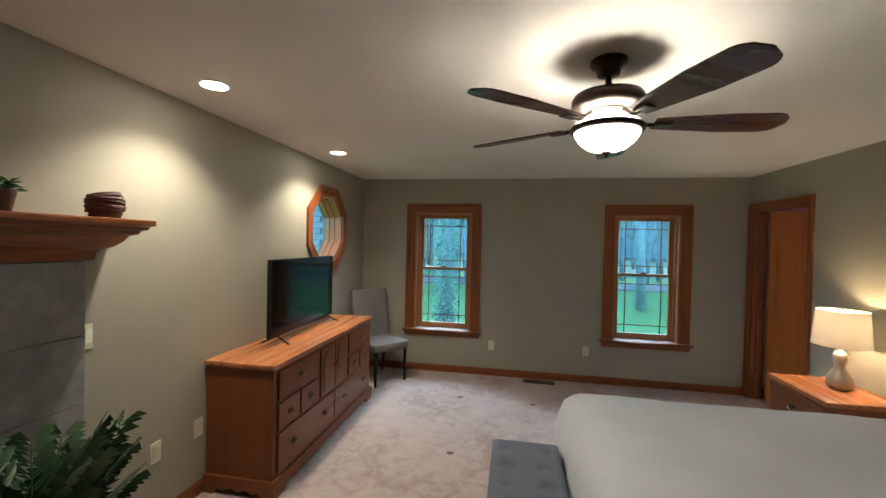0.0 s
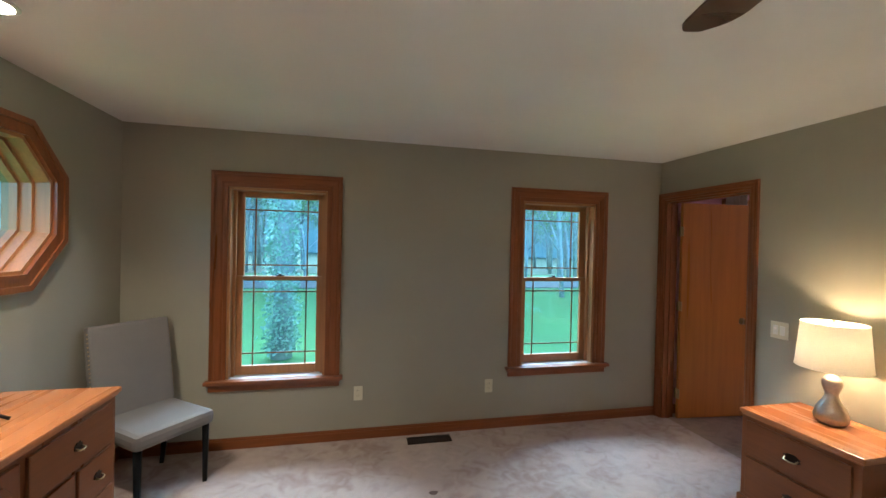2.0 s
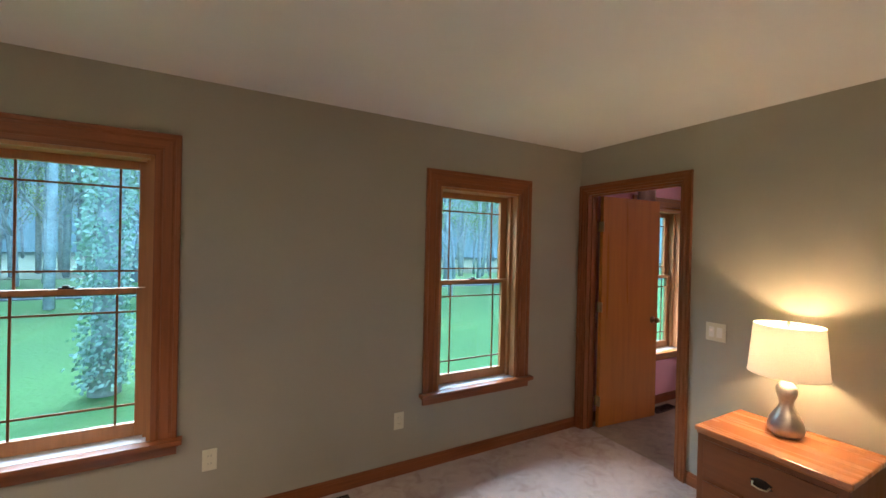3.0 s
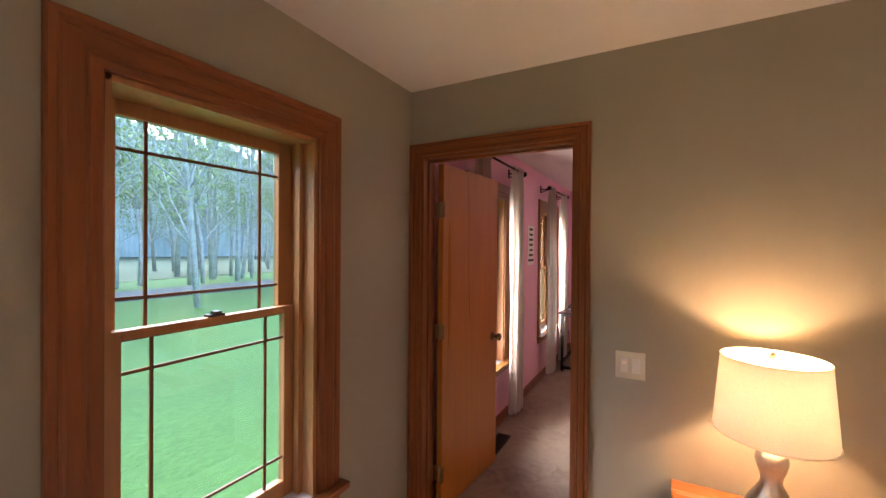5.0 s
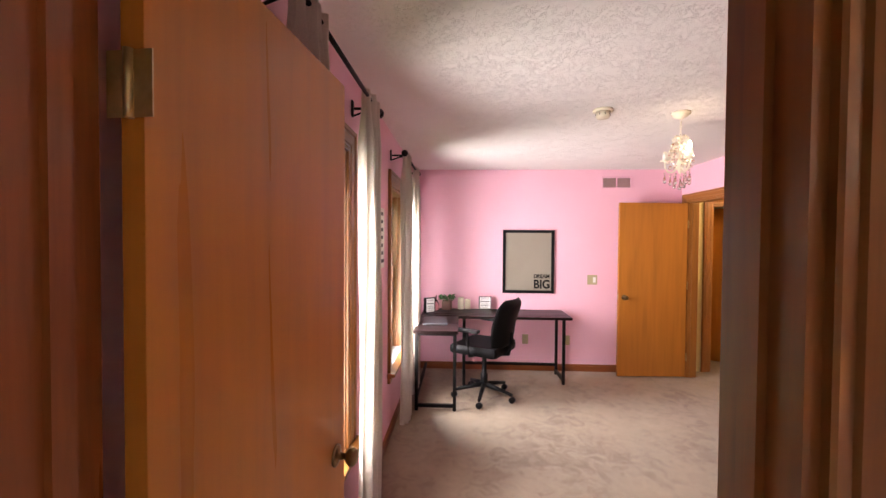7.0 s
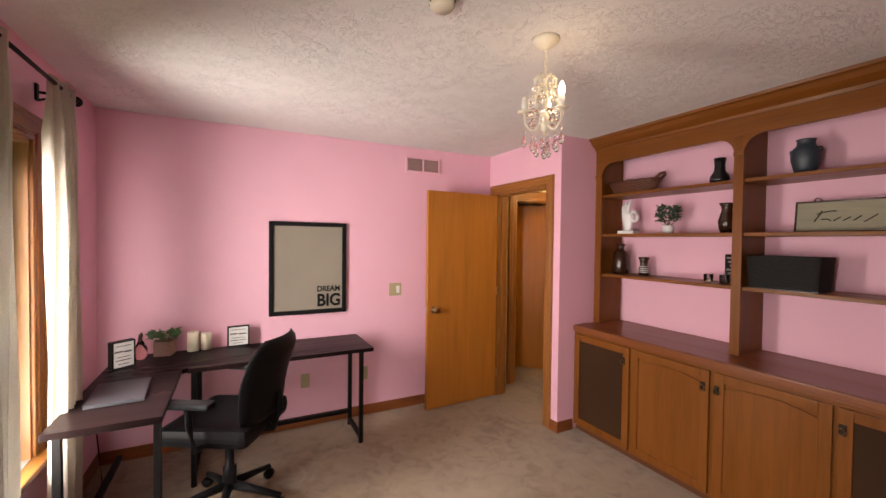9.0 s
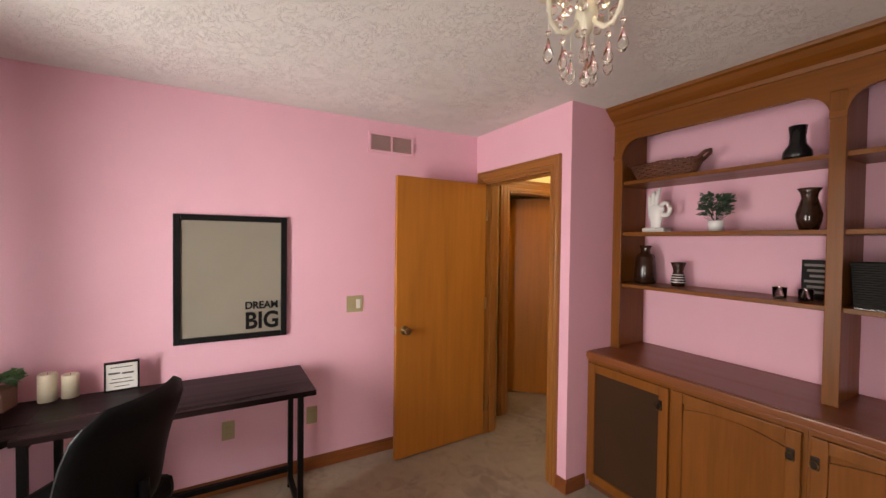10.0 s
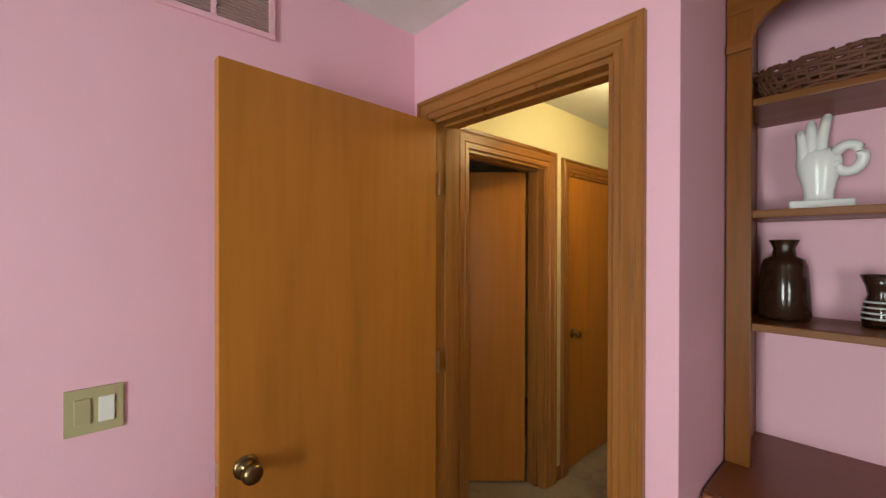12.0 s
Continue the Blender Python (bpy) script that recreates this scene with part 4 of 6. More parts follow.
LEAF = plain("dark_palm_leaf", (0.055, 0.115, 0.05), 0.45, vary=0.35, grain=20)
LEAF2 = plain("bright_leaf", (0.05, 0.15, 0.045), 0.45, vary=0.3, grain=20)
LEAF3 = plain("muted_leaf", (0.04, 0.085, 0.05), 0.5, vary=0.3, grain=20)
POT = plain("brown_pot", (0.12, 0.085, 0.065), 0.6, vary=0.2)
pp = thing("mantel_plant", (LX + 0.13, 1.29, 1.692), "small green plant in a brown pot on the mantel", "plant")
part("pot", lathe([(0.04, 0), (0.055, 0.075), (0.058, 0.08), (0.05, 0.082), (0.046, 0.06), (0.0, 0.06)], 20), POT, pp)


def tuft(n, spread, height, size, seed, z0=0.0):
    """A tuft of small pointed leaves, each a bent blade."""
    rnd = random.Random(seed)
    bm = bmesh.new()
    for _ in range(n):
        a, r, h = rnd.uniform(0, 6.28), spread * math.sqrt(rnd.random()), height * rnd.uniform(0.25, 1)
        c = Vector((r * math.cos(a), r * math.sin(a), z0 + h))
        d = Vector((math.cos(a + rnd.uniform(-1, 1)), math.sin(a + rnd.uniform(-1, 1)), rnd.uniform(-0.3, 0.9))).normalized()
        s = d.cross(Vector((rnd.uniform(-1, 1), rnd.uniform(-1, 1), 1))).normalized()
        L, w = size * rnd.uniform(0.6, 1.2), size * 0.28
        up = s.cross(d)
        v = [bm.verts.new(c), bm.verts.new(c + d * L * 0.5 + s * w + up * w * 0.3), bm.verts.new(c + d * L - up * w * 0.4), bm.verts.new(c + d * L * 0.5 - s * w + up * w * 0.3)]
        bm.faces.new((v[0], v[1], v[2]))
        bm.faces.new((v[0], v[2], v[3]))
    return bm


part("foliage", tuft(120, 0.045, 0.05, 0.035, 3, 0.06), LEAF2, pp)

pl = thing("palm_plant", (-1.60, 1.27, 0), "leafy green artificial palm in a basket by the fireplace", "plant")
part("basket", lathe([(0.0, 0.0), (0.13, 0.0), (0.16, 0.12), (0.165, 0.26), (0.155, 0.26), (0.14, 0.2), (0.0, 0.2)], 28), RATTAN, pl)
rnd = random.Random(11)
for k in range(30):
    a = k * 2.4 + rnd.uniform(-0.3, 0.3)
    L, rise = rnd.uniform(0.55, 0.85), rnd.uniform(0.95, 1.4)
    reach = rnd.uniform(0.12, 0.31)
    bm = bmesh.new()
    stem = []
    for i in range(14):
        s = i / 13
        rr = reach * s ** 1.3
        stem.append(Vector((rr * math.cos(a), rr * math.sin(a), 0.2 + L * rise * (s - 0.28 * s * s))))
    tube(stem, 0.005, 5, bm, taper=0.002)
    for i in range(4, 14):
        s = i / 13
        d = (stem[min(i + 1, 13)] - stem[i - 1]).normalized()
        side = d.cross(Vector((0, 0, 1))).normalized()
        for sg in (-1, 1):
            for q in (0, 0.5):
                base = stem[i] - d * q * 0.03
                ln = 0.21 * (1 - 0.55 * s) * rnd.uniform(0.85, 1.15)
                tip = base + (side * sg * 0.72 + d * 0.75).normalized() * ln - Vector((0, 0, 0.03))
                mid = (base + tip) / 2 + Vector((0, 0, 0.012))
                w = d * 0.019
                v = [bm.verts.new(base), bm.verts.new(mid + w), bm.verts.new(tip), bm.verts.new(mid - w)]
                bm.faces.new((v[0], v[1], v[2]))
                bm.faces.new((v[0], v[2], v[3]))
    part("frond", bm, LEAF, pl)

# ---- office: curtains, board, vent, detector ----
CURTAIN = cloth_through("cream_curtain_cloth", (0.80, 0.74, 0.66), 0.2)


def curtain(x0, x1, label):
    """A pleated curtain panel hung on its rod, with a hem."""
    n, zs = 72, [0.10, 0.13, 0.5, 1.0, 1.5, 2.0, 2.16, 2.2, 2.25]
    bm = bmesh.new()
    rows = []
    for z in zs:
        row = []
        amp = 0.034 if z < 2.1 else 0.018
        for i in range(n + 1):
            s = i / n
            x = x0 + (x1 - x0) * (s + 0.02 * math.sin(z * 2 + s * 7))
            y = 4.985 + amp * math.sin(s * math.pi * 9 + 0.25 * math.sin(z * 1.7)) + 0.008 * math.sin(s * 41 + z * 3)
            row.append(bm.verts.new((x - x0, y - 4.985, z)))
        rows.append(row)
    for a, b in zip(rows, rows[1:]):
        for i in range(n):
            bm.faces.new((a[i], a[i + 1], b[i + 1], b[i])).smooth = True
    r = bmesh.ops.solidify(bm, geom=list(bm.faces), thickness=0.002)
    c = thing("curtain", (x0, 4.985, 0), label, "curtain", "office curtains")
    part("cloth", bm, CURTAIN, c)


def rod(x0, x1):
    r = thing("curtain_rod", (x0, 4.985, 2.22), "black metal curtain rod with ball finials", "curtain rod", "curtain rods")
    part("pole", tube([(0, 0, 0), (x1 - x0, 0, 0)], 0.009, 12), BLACK_METAL, r)
    for x, s in ((0, -1), (x1 - x0, 1)):
        bm = ball(0.026, (x + s * 0.03, 0, 0))
        tube([(x - s * 0.004, 0, 0), (x + s * 0.012, 0, 0)], 0.015, 12, bm)
        part("finial", bm, BLACK_METAL, r)
        bm = tube([(x - s * 0.05, 0, 0), (x - s * 0.05, 0.11, -0.0), ], 0.007, 8)
        box(bm, x - s * 0.05 - 0.015, x - s * 0.05 + 0.015, 0.115, 0.124, -0.04, 0.04, 0.003)
        tube([(x - s * 0.05, 0.112, -0.035), (x - s * 0.05, 0.05, -0.012), (x - s * 0.05, 0.0, -0.012)], 0.005, 8, bm)
        part("bracket", bm, BLACK_METAL, r)


for x0, x1 in ((3.18, 4.23), (5.24, 6.15)):
    rod(x0, x1)
    curtain(x0 + 0.02, x0 + 0.25, "cream gathered curtain panel hanging from the rod")
    curtain(x1 - 0.26, x1 - 0.02, "cream gathered curtain panel hanging from the rod")

# lettered wall decal, unreadable: bars
dc = thing("wall_decal", (4.91, WY - 0.001, 1.57), "black lettered wall decal on a white card between the windows", "wall decal")
part("card", boxes((-0.12, 0.12, -0.004, 0, -0.21, 0.21)), WHITE, dc)
rnd = random.Random(4)
for i in range(7):
    z = 0.17 - i * 0.055
    w = rnd.uniform(0.05, 0.1)
    part("text_bar", boxes((-w, w, -0.007, -0.0042, z - 0.012, z + 0.012, 0.001)), BLACK, dc)

BOARD = plain("taupe_linen_board", (0.265, 0.235, 0.19), 0.95, vary=0.06, grain=400, relief=0.4)
bd = thing("framed_board", (FX, 3.745, 1.31), "black-framed taupe linen board with black lettering", "framed board")
part("board", boxes((-0.014, -0.002, -0.272, 0.272, -0.345, 0.345)), BOARD, bd)
part("frame", boxes((-0.028, -0.001, -0.305, -0.27, -0.378, 0.378, 0.004), (-0.028, -0.001, 0.27, 0.305, -0.378, 0.378, 0.004), (-0.0275, -0.001, -0.27, 0.27, 0.343, 0.378, 0.004), (-0.0275, -0.001, -0.27, 0.27, -0.378, -0.343, 0.004)), BLACK, bd)
face = Matrix(((0, 0, -1, -0.016), (-1, 0, 0, -0.066), (0, 1, 0, -0.197), (0, 0, 0, 1)))
lettering("DREAM", 0.047, 0.186, BLACK, face, bd, "black letters reading DREAM")
face2 = Matrix(((0, 0, -1, -0.016), (-1, 0, 0, -0.068), (0, 1, 0, -0.322), (0, 0, 0, 1)))
lettering("BIG", 0.108, 0.188, BLACK, face2, bd, "large black letters reading BIG")

vt = thing("return_vent", (FX, 2.718, 2.253), "pink-painted return air vent with two grilles high on the wall", "wall vent")
part("rim", boxes((-0.012, 0, -0.178, 0.178, 0.055, 0.072, 0.003), (-0.012, 0, -0.178, 0.178, -0.072, -0.055, 0.003), (-0.0115, 0, -0.178, -0.158, -0.055, 0.055, 0.003), (-0.0115, 0, 0.158, 0.178, -0.055, 0.055, 0.003), (-0.0115, 0, -0.008, 0.008, -0.055, 0.055, 0.003)), PINK, vt)
VENTM = plain("dusty_pink_metal", (0.42, 0.27, 0.26), 0.6)
part("backing", boxes((-0.003, -0.0005, -0.158, 0.158, -0.055, 0.055)), VENTM, vt)
for k in range(11):
    z = -0.05 + k * 0.01
    bm = bmesh.new()
    box(bm, -0.010, -0.003, -0.158, 0.158, z - 0.0012, z + 0.0012)
    part("slat", bm, VENTM, vt)

sd = thing("smoke_detector", (4.815, 3.64, CEIL), "ivory round smoke detector on the ceiling", "smoke detector")
part("base", lathe([(0.062, 0.0), (0.062, -0.012), (0.055, -0.016), (0.0, -0.016)], 28), PLATE, sd)
part("cover", lathe([(0.046, -0.0165), (0.044, -0.045), (0.036, -0.056), (0.0, -0.058)], 28), PLATE, sd)
for k in range(8):
    a = k * math.pi / 4
    part("slot", ball(0.006, (0.0455 * math.cos(a), 0.0455 * math.sin(a), -0.034), (0.6, 0.6, 1.4), sub=1), PLATE_DARK, sd)

# chandelier
CRYSTAL = glass("clear_crystal", (0.97, 0.95, 0.90))
FLAME = glow("lit_candle_bulb", (1.0, 0.85, 0.60), 1.2)
CH_W = plain("cream_painted_iron", (0.74, 0.68, 0.54), 0.4, vary=0.06)
cx, cy = 4.885, 3.11
cd = thing("chandelier", pose(cx, cy, CEIL) @ Matrix.Diagonal((1, 1, 1.05, 1)), "small cream chandelier with crystal drops and lit candle bulbs", "chandelier")
part("canopy", lathe([(0.058, 0.0), (0.056, -0.012), (0.035, -0.03), (0.012, -0.04), (0.0, -0.041)], 28), CH_W, cd)
for k in range(5):
    z = -0.052 - k * 0.02
    bm = bmesh.new()
    pts = [(0.006 * math.cos(t) * (1 if k % 2 else 0), 0.006 * math.cos(t) * (0 if k % 2 else 1), z + 0.013 * math.sin(t)) for t in (i * math.pi / 6 for i in range(13))]
    part("chain_link", tube(pts, 0.0016, 6), CH_W, cd)
part("column", lathe([(0.004, -0.14), (0.012, -0.155), (0.007, -0.19), (0.014, -0.22), (0.009, -0.27), (0.02, -0.31), (0.026, -0.335), (0.016, -0.36), (0.006, -0.38), (0.0, -0.385)], 20), CH_W, cd)
for k in range(3):
    a = radians(-52 + 120 * k)
    ca, sa = math.cos(a), math.sin(a)
    arm = [(0.014, -0.335), (0.026, -0.358), (0.045, -0.372), (0.066, -0.370), (0.080, -0.352), (0.087, -0.328), (0.088, -0.30)]
    b = part("arm", tube([(r * ca, r * sa, z) for r, z in arm], 0.0055, 8), CH_W, cd)
    part("drip_pan", lathe([(0.0, -0.303), (0.026, -0.300), (0.029, -0.295), (0.012, -0.294), (0.0, -0.294)], 20, (0.088 * ca, 0.088 * sa)), CH_W, b)
    part("candle_sleeve", lathe([(0.012, -0.293), (0.012, -0.25), (0.0, -0.25)], 16, (0.088 * ca, 0.088 * sa)), WHITE, b)
    if k != 1:
        part("bulb", lathe([(0.007, -0.249), (0.011, -0.240), (0.013, -0.226), (0.010, -0.208), (0.004, -0.196), (0.0, -0.193)], 16, (0.088 * ca, 0.088 * sa)), FLAME, b, "lit candle bulb")
    else:
        part("bulb", lathe([(0.008, -0.249), (0.010, -0.24), (0.0, -0.24)], 12, (0.088 * ca, 0.088 * sa)), CH_W, b, "empty bulb socket")
    for q in (0, 40, 80):
        a2 = a + radians(q)
        c2, s2 = math.cos(a2), math.sin(a2)
        sc = [(0.008, -0.16), (0.03, -0.145), (0.048, -0.165), (0.040, -0.195), (0.028, -0.185), (0.034, -0.21), (0.052, -0.235), (0.068, -0.25), (0.072, -0.28), (0.056, -0.29)]
        part("scroll", tube([(r * c2, r * s2, z) for r, z in sc], 0.0035, 6), CH_W, cd)
        for j, (r, z) in enumerate(((0.045, -0.20), (0.056, -0.235), (0.068, -0.27), (0.03, -0.24), (0.045, -0.30), (0.060, -0.34), (0.072, -0.31))):
            part("bead", ball(0.0105, (r * math.cos(a2 + 0.3), r * math.sin(a2 + 0.3), z), sub=2), CRYSTAL, cd)
drops = [(0.088, -52 + 120 * k, -0.385, 0.012) for k in range(3)] + [(0.055, 8 + 60 * k, -0.40, 0.011) for k in range(6)] + [(0.032, 40 + 120 * k, -0.42, 0.012) for k in range(3)] + [(0.0, 0, -0.43, 0.013)]
for r, a, z, s in drops:
    x, y = r * math.cos(radians(a)), r * math.sin(radians(a))
    d = part("crystal_drop", lathe([(0.001, z - 0.0), (s * 0.45, z - 0.016), (s, z - 0.036), (s * 0.85, z - 0.046), (s * 0.4, z - 0.053), (0.0, z - 0.055)], 10, (x, y)), CRYSTAL, cd)
    part("drop_bead", ball(0.007, (x, y, z + 0.009), sub=1), CRYSTAL, d)
    part("drop_wire", tube([(x, y, z + 0.06), (x, y, z + 0.016)], 0.0009, 4), CH_W, d)

# ---- desk and what stands on it ----
DESK = wood("espresso_desktop", (0.011, 0.006, 0.006), "y", 0.32, 0.12)
dk = thing("corner_desk", (0, 0, 0), "L-shaped espresso desk on black metal legs in the corner", "desk")
dk.matrix_basis = Matrix.Translation((6.95, 5.0, 0))
part("desktop", boxes((-0.54, -0.05, -1.63, -0.46, 0.722, 0.75, 0.003)), DESK, dk)
part("desktop", boxes((-1.25, -0.54, -0.43, -0.02, 0.722, 0.75, 0.003)), DESK, dk)
part("desktop", prism([(-0.54, -0.02), (-0.54, -0.43), (-0.51, -0.46), (-0.05, -0.46), (-0.05, -0.02)], 0.028, Matrix.Translation((0, 0, 0.722))), DESK, dk)


def leg_frame(x0, x1, y0, y1):
    """A square-tube leg frame: two posts, a foot bar and a top bar."""
    t = 0.015
    for x, y in ((x0, y0), (x1, y1)):
        part("leg", boxes((x - t, x + t, y - t, y + t, 0.012, 0.7215, 0.002)), BLACK_METAL, dk)
        part("foot_pad", lathe([(0.018, 0.0), (0.018, 0.012)], 12, (x, y)), BLACK, dk)
    for za, zb in ((0.03, 0.06), (0.69, 0.7215)):
        if abs(x1 - x0) > abs(y1 - y0):
            part("cross_bar", boxes((min(x0, x1) + t, max(x0, x1) - t, y0 - t, y0 + t, za, zb, 0.002)), BLACK_METAL, dk)
        else:
            part("cross_bar", boxes((x0 - t, x0 + t, min(y0, y1) + t, max(y0, y1) - t, za, zb, 0.002)), BLACK_METAL, dk)


leg_frame(-0.42, -0.08, -1.57, -1.57)
leg_frame(-0.50, -0.08, -0.49, -0.49)
leg_frame(-1.16, -1.16, -0.40, -0.05)
part("stretcher", boxes((-0.095, -0.065, -1.555, -0.505, 0.10, 0.13, 0.002)), BLACK_METAL, dk)
part("stretcher", boxes((-1.145, -0.15, -0.065, -0.035, 0.10, 0.13, 0.002)), BLACK_METAL, dk)

LAPTOP = plain("grey_aluminium", (0.045, 0.045, 0.052), 0.45, 0.5, vary=0.05)
lt = thing("laptop", pose(6.10, 4.80, 0.75, 0, 0, 4), "closed grey laptop on the desk", "laptop")
part("base", boxes((-0.17, 0.17, -0.115, 0.115, 0.002, 0.012, 0.003)), LAPTOP, lt)
part("lid", boxes((-0.17, 0.17, -0.115, 0.115, 0.0125, 0.019, 0.003)), LAPTOP, lt)

PAPER = plain("white_card", (0.72, 0.72, 0.70), 0.7, vary=0.03)
GREYINK = plain("grey_ink", (0.10, 0.10, 0.10), 0.8)


def desk_sign(m, w, h, label, rows, frame_mat, depth):
    s = thing("desk_sign", m, label, "desk sign")
    part("frame", boxes((-w / 2, w / 2, 0, depth, 0, 0.008), (-w / 2, w / 2, 0, depth, h - 0.008, h), (-w / 2, -w / 2 + 0.008, 0, depth, 0.008, h - 0.008), (w / 2 - 0.008, w / 2, 0, depth, 0.008, h - 0.008)), frame_mat, s)
    part("card", boxes((-w / 2 + 0.008, w / 2 - 0.008, 0.003, depth - 0.002, 0.008, h - 0.008)), PAPER, s)
    for z, a, b, t in rows:
        part("text_bar", boxes((a * w, b * w, 0.0012, 0.003, z * h - t * h * 0.6, z * h + t * h * 0.6)), GREYINK, s)
    return s


bars = [(0.82, -0.32, 0.30, 0.02), (0.62, -0.38, -0.05, 0.05), (0.60, 0.0, 0.34, 0.05), (0.42, -0.30, 0.28, 0.018), (0.30, -0.34, 0.33, 0.025), (0.16, -0.22, 0.2, 0.018)]
desk_sign(pose(6.87, 4.262, 0.75, 0, 0, -84), 0.145, 0.15, "small white lettered sign in a dark frame", bars, BLACK, 0.02)
desk_sign(pose(6.60, 4.885, 0.75, 0, 0, -52), 0.125, 0.165, "white lettered card in a deep black box frame", bars, BLACK, 0.045)

WAX = plain("ivory_wax", (0.74, 0.68, 0.52), 0.5, vary=0.04)
for x, y, h, r in ((6.87, 4.548, 0.135, 0.037), (6.885, 4.468, 0.115, 0.034)):
    c = thing("pillar_candle", (x, y, 0.75), "ivory pillar candle on the desk", "candle", "pillar candles")
    part("wax", lathe([(r, 0.0), (r, h - 0.004), (r - 0.004, h), (r * 0.5, h - 0.008), (0.0, h - 0.01)], 24), WAX, c)
    part("wick", tube([(0, 0, h - 0.011), (0.001, 0, h + 0.004)], 0.0012, 5), GREYINK, c)

TERRA = plain("pale_terracotta_box", (0.24, 0.13, 0.10), 0.7, vary=0.2)
pb = thing("desk_planter", pose(6.83, 4.71, 0.75, 0, 0, -12), "square clay planter with a small green plant", "plant")
part("box", boxes((-0.05, 0.05, -0.05, 0.05, 0.0, 0.10, 0.004)), TERRA, pb)
part("foliage", tuft(150, 0.075, 0.07, 0.045, 8, 0.09), LEAF2, pb)

ROSE = glass("rose_glass", (0.95, 0.72, 0.66), 0.03)
gv = thing("glass_ornament", (6.78, 4.835, 0.75), "rose-coloured glass ornament with two rings on top", "ornament")
part("bottle", lathe([(0.0, 0.0), (0.032, 0.0), (0.04, 0.03), (0.038, 0.07), (0.022, 0.10), (0.014, 0.12), (0.0, 0.121)], 20), ROSE, gv)
for s in (-1, 1):
    part("ring", tube([(s * 0.024 + 0.020 * math.cos(t), 0.0, 0.142 + 0.020 * math.sin(t)) for t in (i * math.pi / 8 for i in range(17))], 0.006, 8), RATTAN, gv)

# office chair
LEATHER = plain("black_leather", (0.009, 0.009, 0.010), 0.42, vary=0.25, grain=90, relief=0.35, depth=0.001)
for m in (BLACK, BLACK_METAL, DESK, LEATHER):
    m.node_tree.nodes["Principled BSDF"].inputs["Specular IOR Level"].default_value = 0.06
oc2 = thing("office_chair", pose(6.14, 4.31, 0, 0, 0, 150) @ Matrix.Scale(1.07, 4), "black leather swivel office chair at the desk", "office chair")
# local: the sitter faces -y
bm = boxes((-0.24, 0.24, -0.24, 0.22, 0.43, 0.52, 0.035))
for v in bm.verts:
    if v.co.z > 0.49:
        v.co.z -= 0.02 * (1 - min(1, abs(v.co.x) / 0.24)) - 0.01 * (v.co.y > 0.1)
part("seat", bm, LEATHER, oc2)
bm = bmesh.new()
nx, nz = 10, 14
fr, bk2 = [], []
for j in range(nz + 1):
    t = j / nz
    z = 0.49 + 0.45 * t
    w = 0.245 * (0.80 + 0.45 * t - 0.32 * t * t) * (1 if t < 0.85 else 1 - 0.35 * ((t - 0.85) / 0.15) ** 2)
    yb = 0.20 + 0.10 * t - 0.035 * math.sin(t * math.pi)
    r1, r2 = [], []
    for i in range(nx + 1):
        s = -1 + 2 * i / nx
        e = 0.06 * (1 - abs(s) ** 3) * (1 - abs(2 * t - 1) ** 6) + 0.004
        y0 = yb - 0.03 * s * s
        r1.append(bm.verts.new((s * w, y0 - e * 0.6, z)))
        r2.append(bm.verts.new((s * w, y0 + e, z)))
    fr.append(r1)
    bk2.append(r2)
for g in (fr, bk2):
    for j in range(nz):
        for i in range(nx):
            bm.faces.new((g[j][i], g[j][i + 1], g[j + 1][i + 1], g[j + 1][i])).smooth = True
edge = lambda g: g[0] + [r[-1] for r in g[1:]] + g[-1][-2::-1] + [r[0] for r in g[-2:0:-1]]
ea, eb = edge(fr), edge(bk2)
for k in range(len(ea)):
    bm.faces.new((ea[k], ea[(k + 1) % len(ea)], eb[(k + 1) % len(eb)], eb[k]))
part("backrest", bm, LEATHER, oc2)
part("back_bar", tube([(0, 0.10, 0.42), (0, 0.24, 0.44), (0, 0.27, 0.55), (0, 0.265, 0.64)], 0.02, 8), BLACK, oc2)
for s in (-1, 1):
    b = part("armrest", boxes((s * 0.29 - 0.035, s * 0.29 + 0.035, -0.17, 0.09, 0.655, 0.685, 0.012)), BLACK, oc2)
    part("arm_post", tube([(s * 0.20, 0.0, 0.435), (s * 0.285, 0.0, 0.45), (s * 0.29, -0.02, 0.56), (s * 0.29, -0.03, 0.66)], 0.016, 8), BLACK, b)
part("gas_lift", lathe([(0.034, 0.10), (0.034, 0.22), (0.022, 0.225), (0.022, 0.40), (0.07, 0.41), (0.09, 0.43), (0.0, 0.43)], 20), BLACK, oc2)
for k in range(5):
    a = radians(18 + 72 * k)
    ca, sa = math.cos(a), math.sin(a)
    lg = part("star_leg", tube([(0.02 * ca, 0.02 * sa, 0.12), (0.14 * ca, 0.14 * sa, 0.10), (0.28 * ca, 0.28 * sa, 0.072)], 0.024, 8, taper=0.015), BLACK, oc2)
    bm = lathe([(0.012, -0.022), (0.027, -0.018), (0.027, 0.018), (0.012, 0.022)], 16)
    bm.transform(Matrix.Translation((0.28 * ca, 0.28 * sa, 0.028)) @ pose(0, 0, 0, 0, 90, 0) @ pose(0, 0, 0, 0, 0, 0))
    part("castor", bm, BLACK, lg)

cb = thing("power_cable", (6.55, 5.03, 0), "black power cable trailing on the carpet under the desk", "cable")
part("lead", tube([(0.3, 0.05, 0.3), (0.28, 0.03, 0.12), (0.2, 0.0, 0.02), (0.05, -0.04, 0.008), (-0.12, -0.02, 0.012), (-0.25, -0.06, 0.006)], 0.004, 6), BLACK, cb)

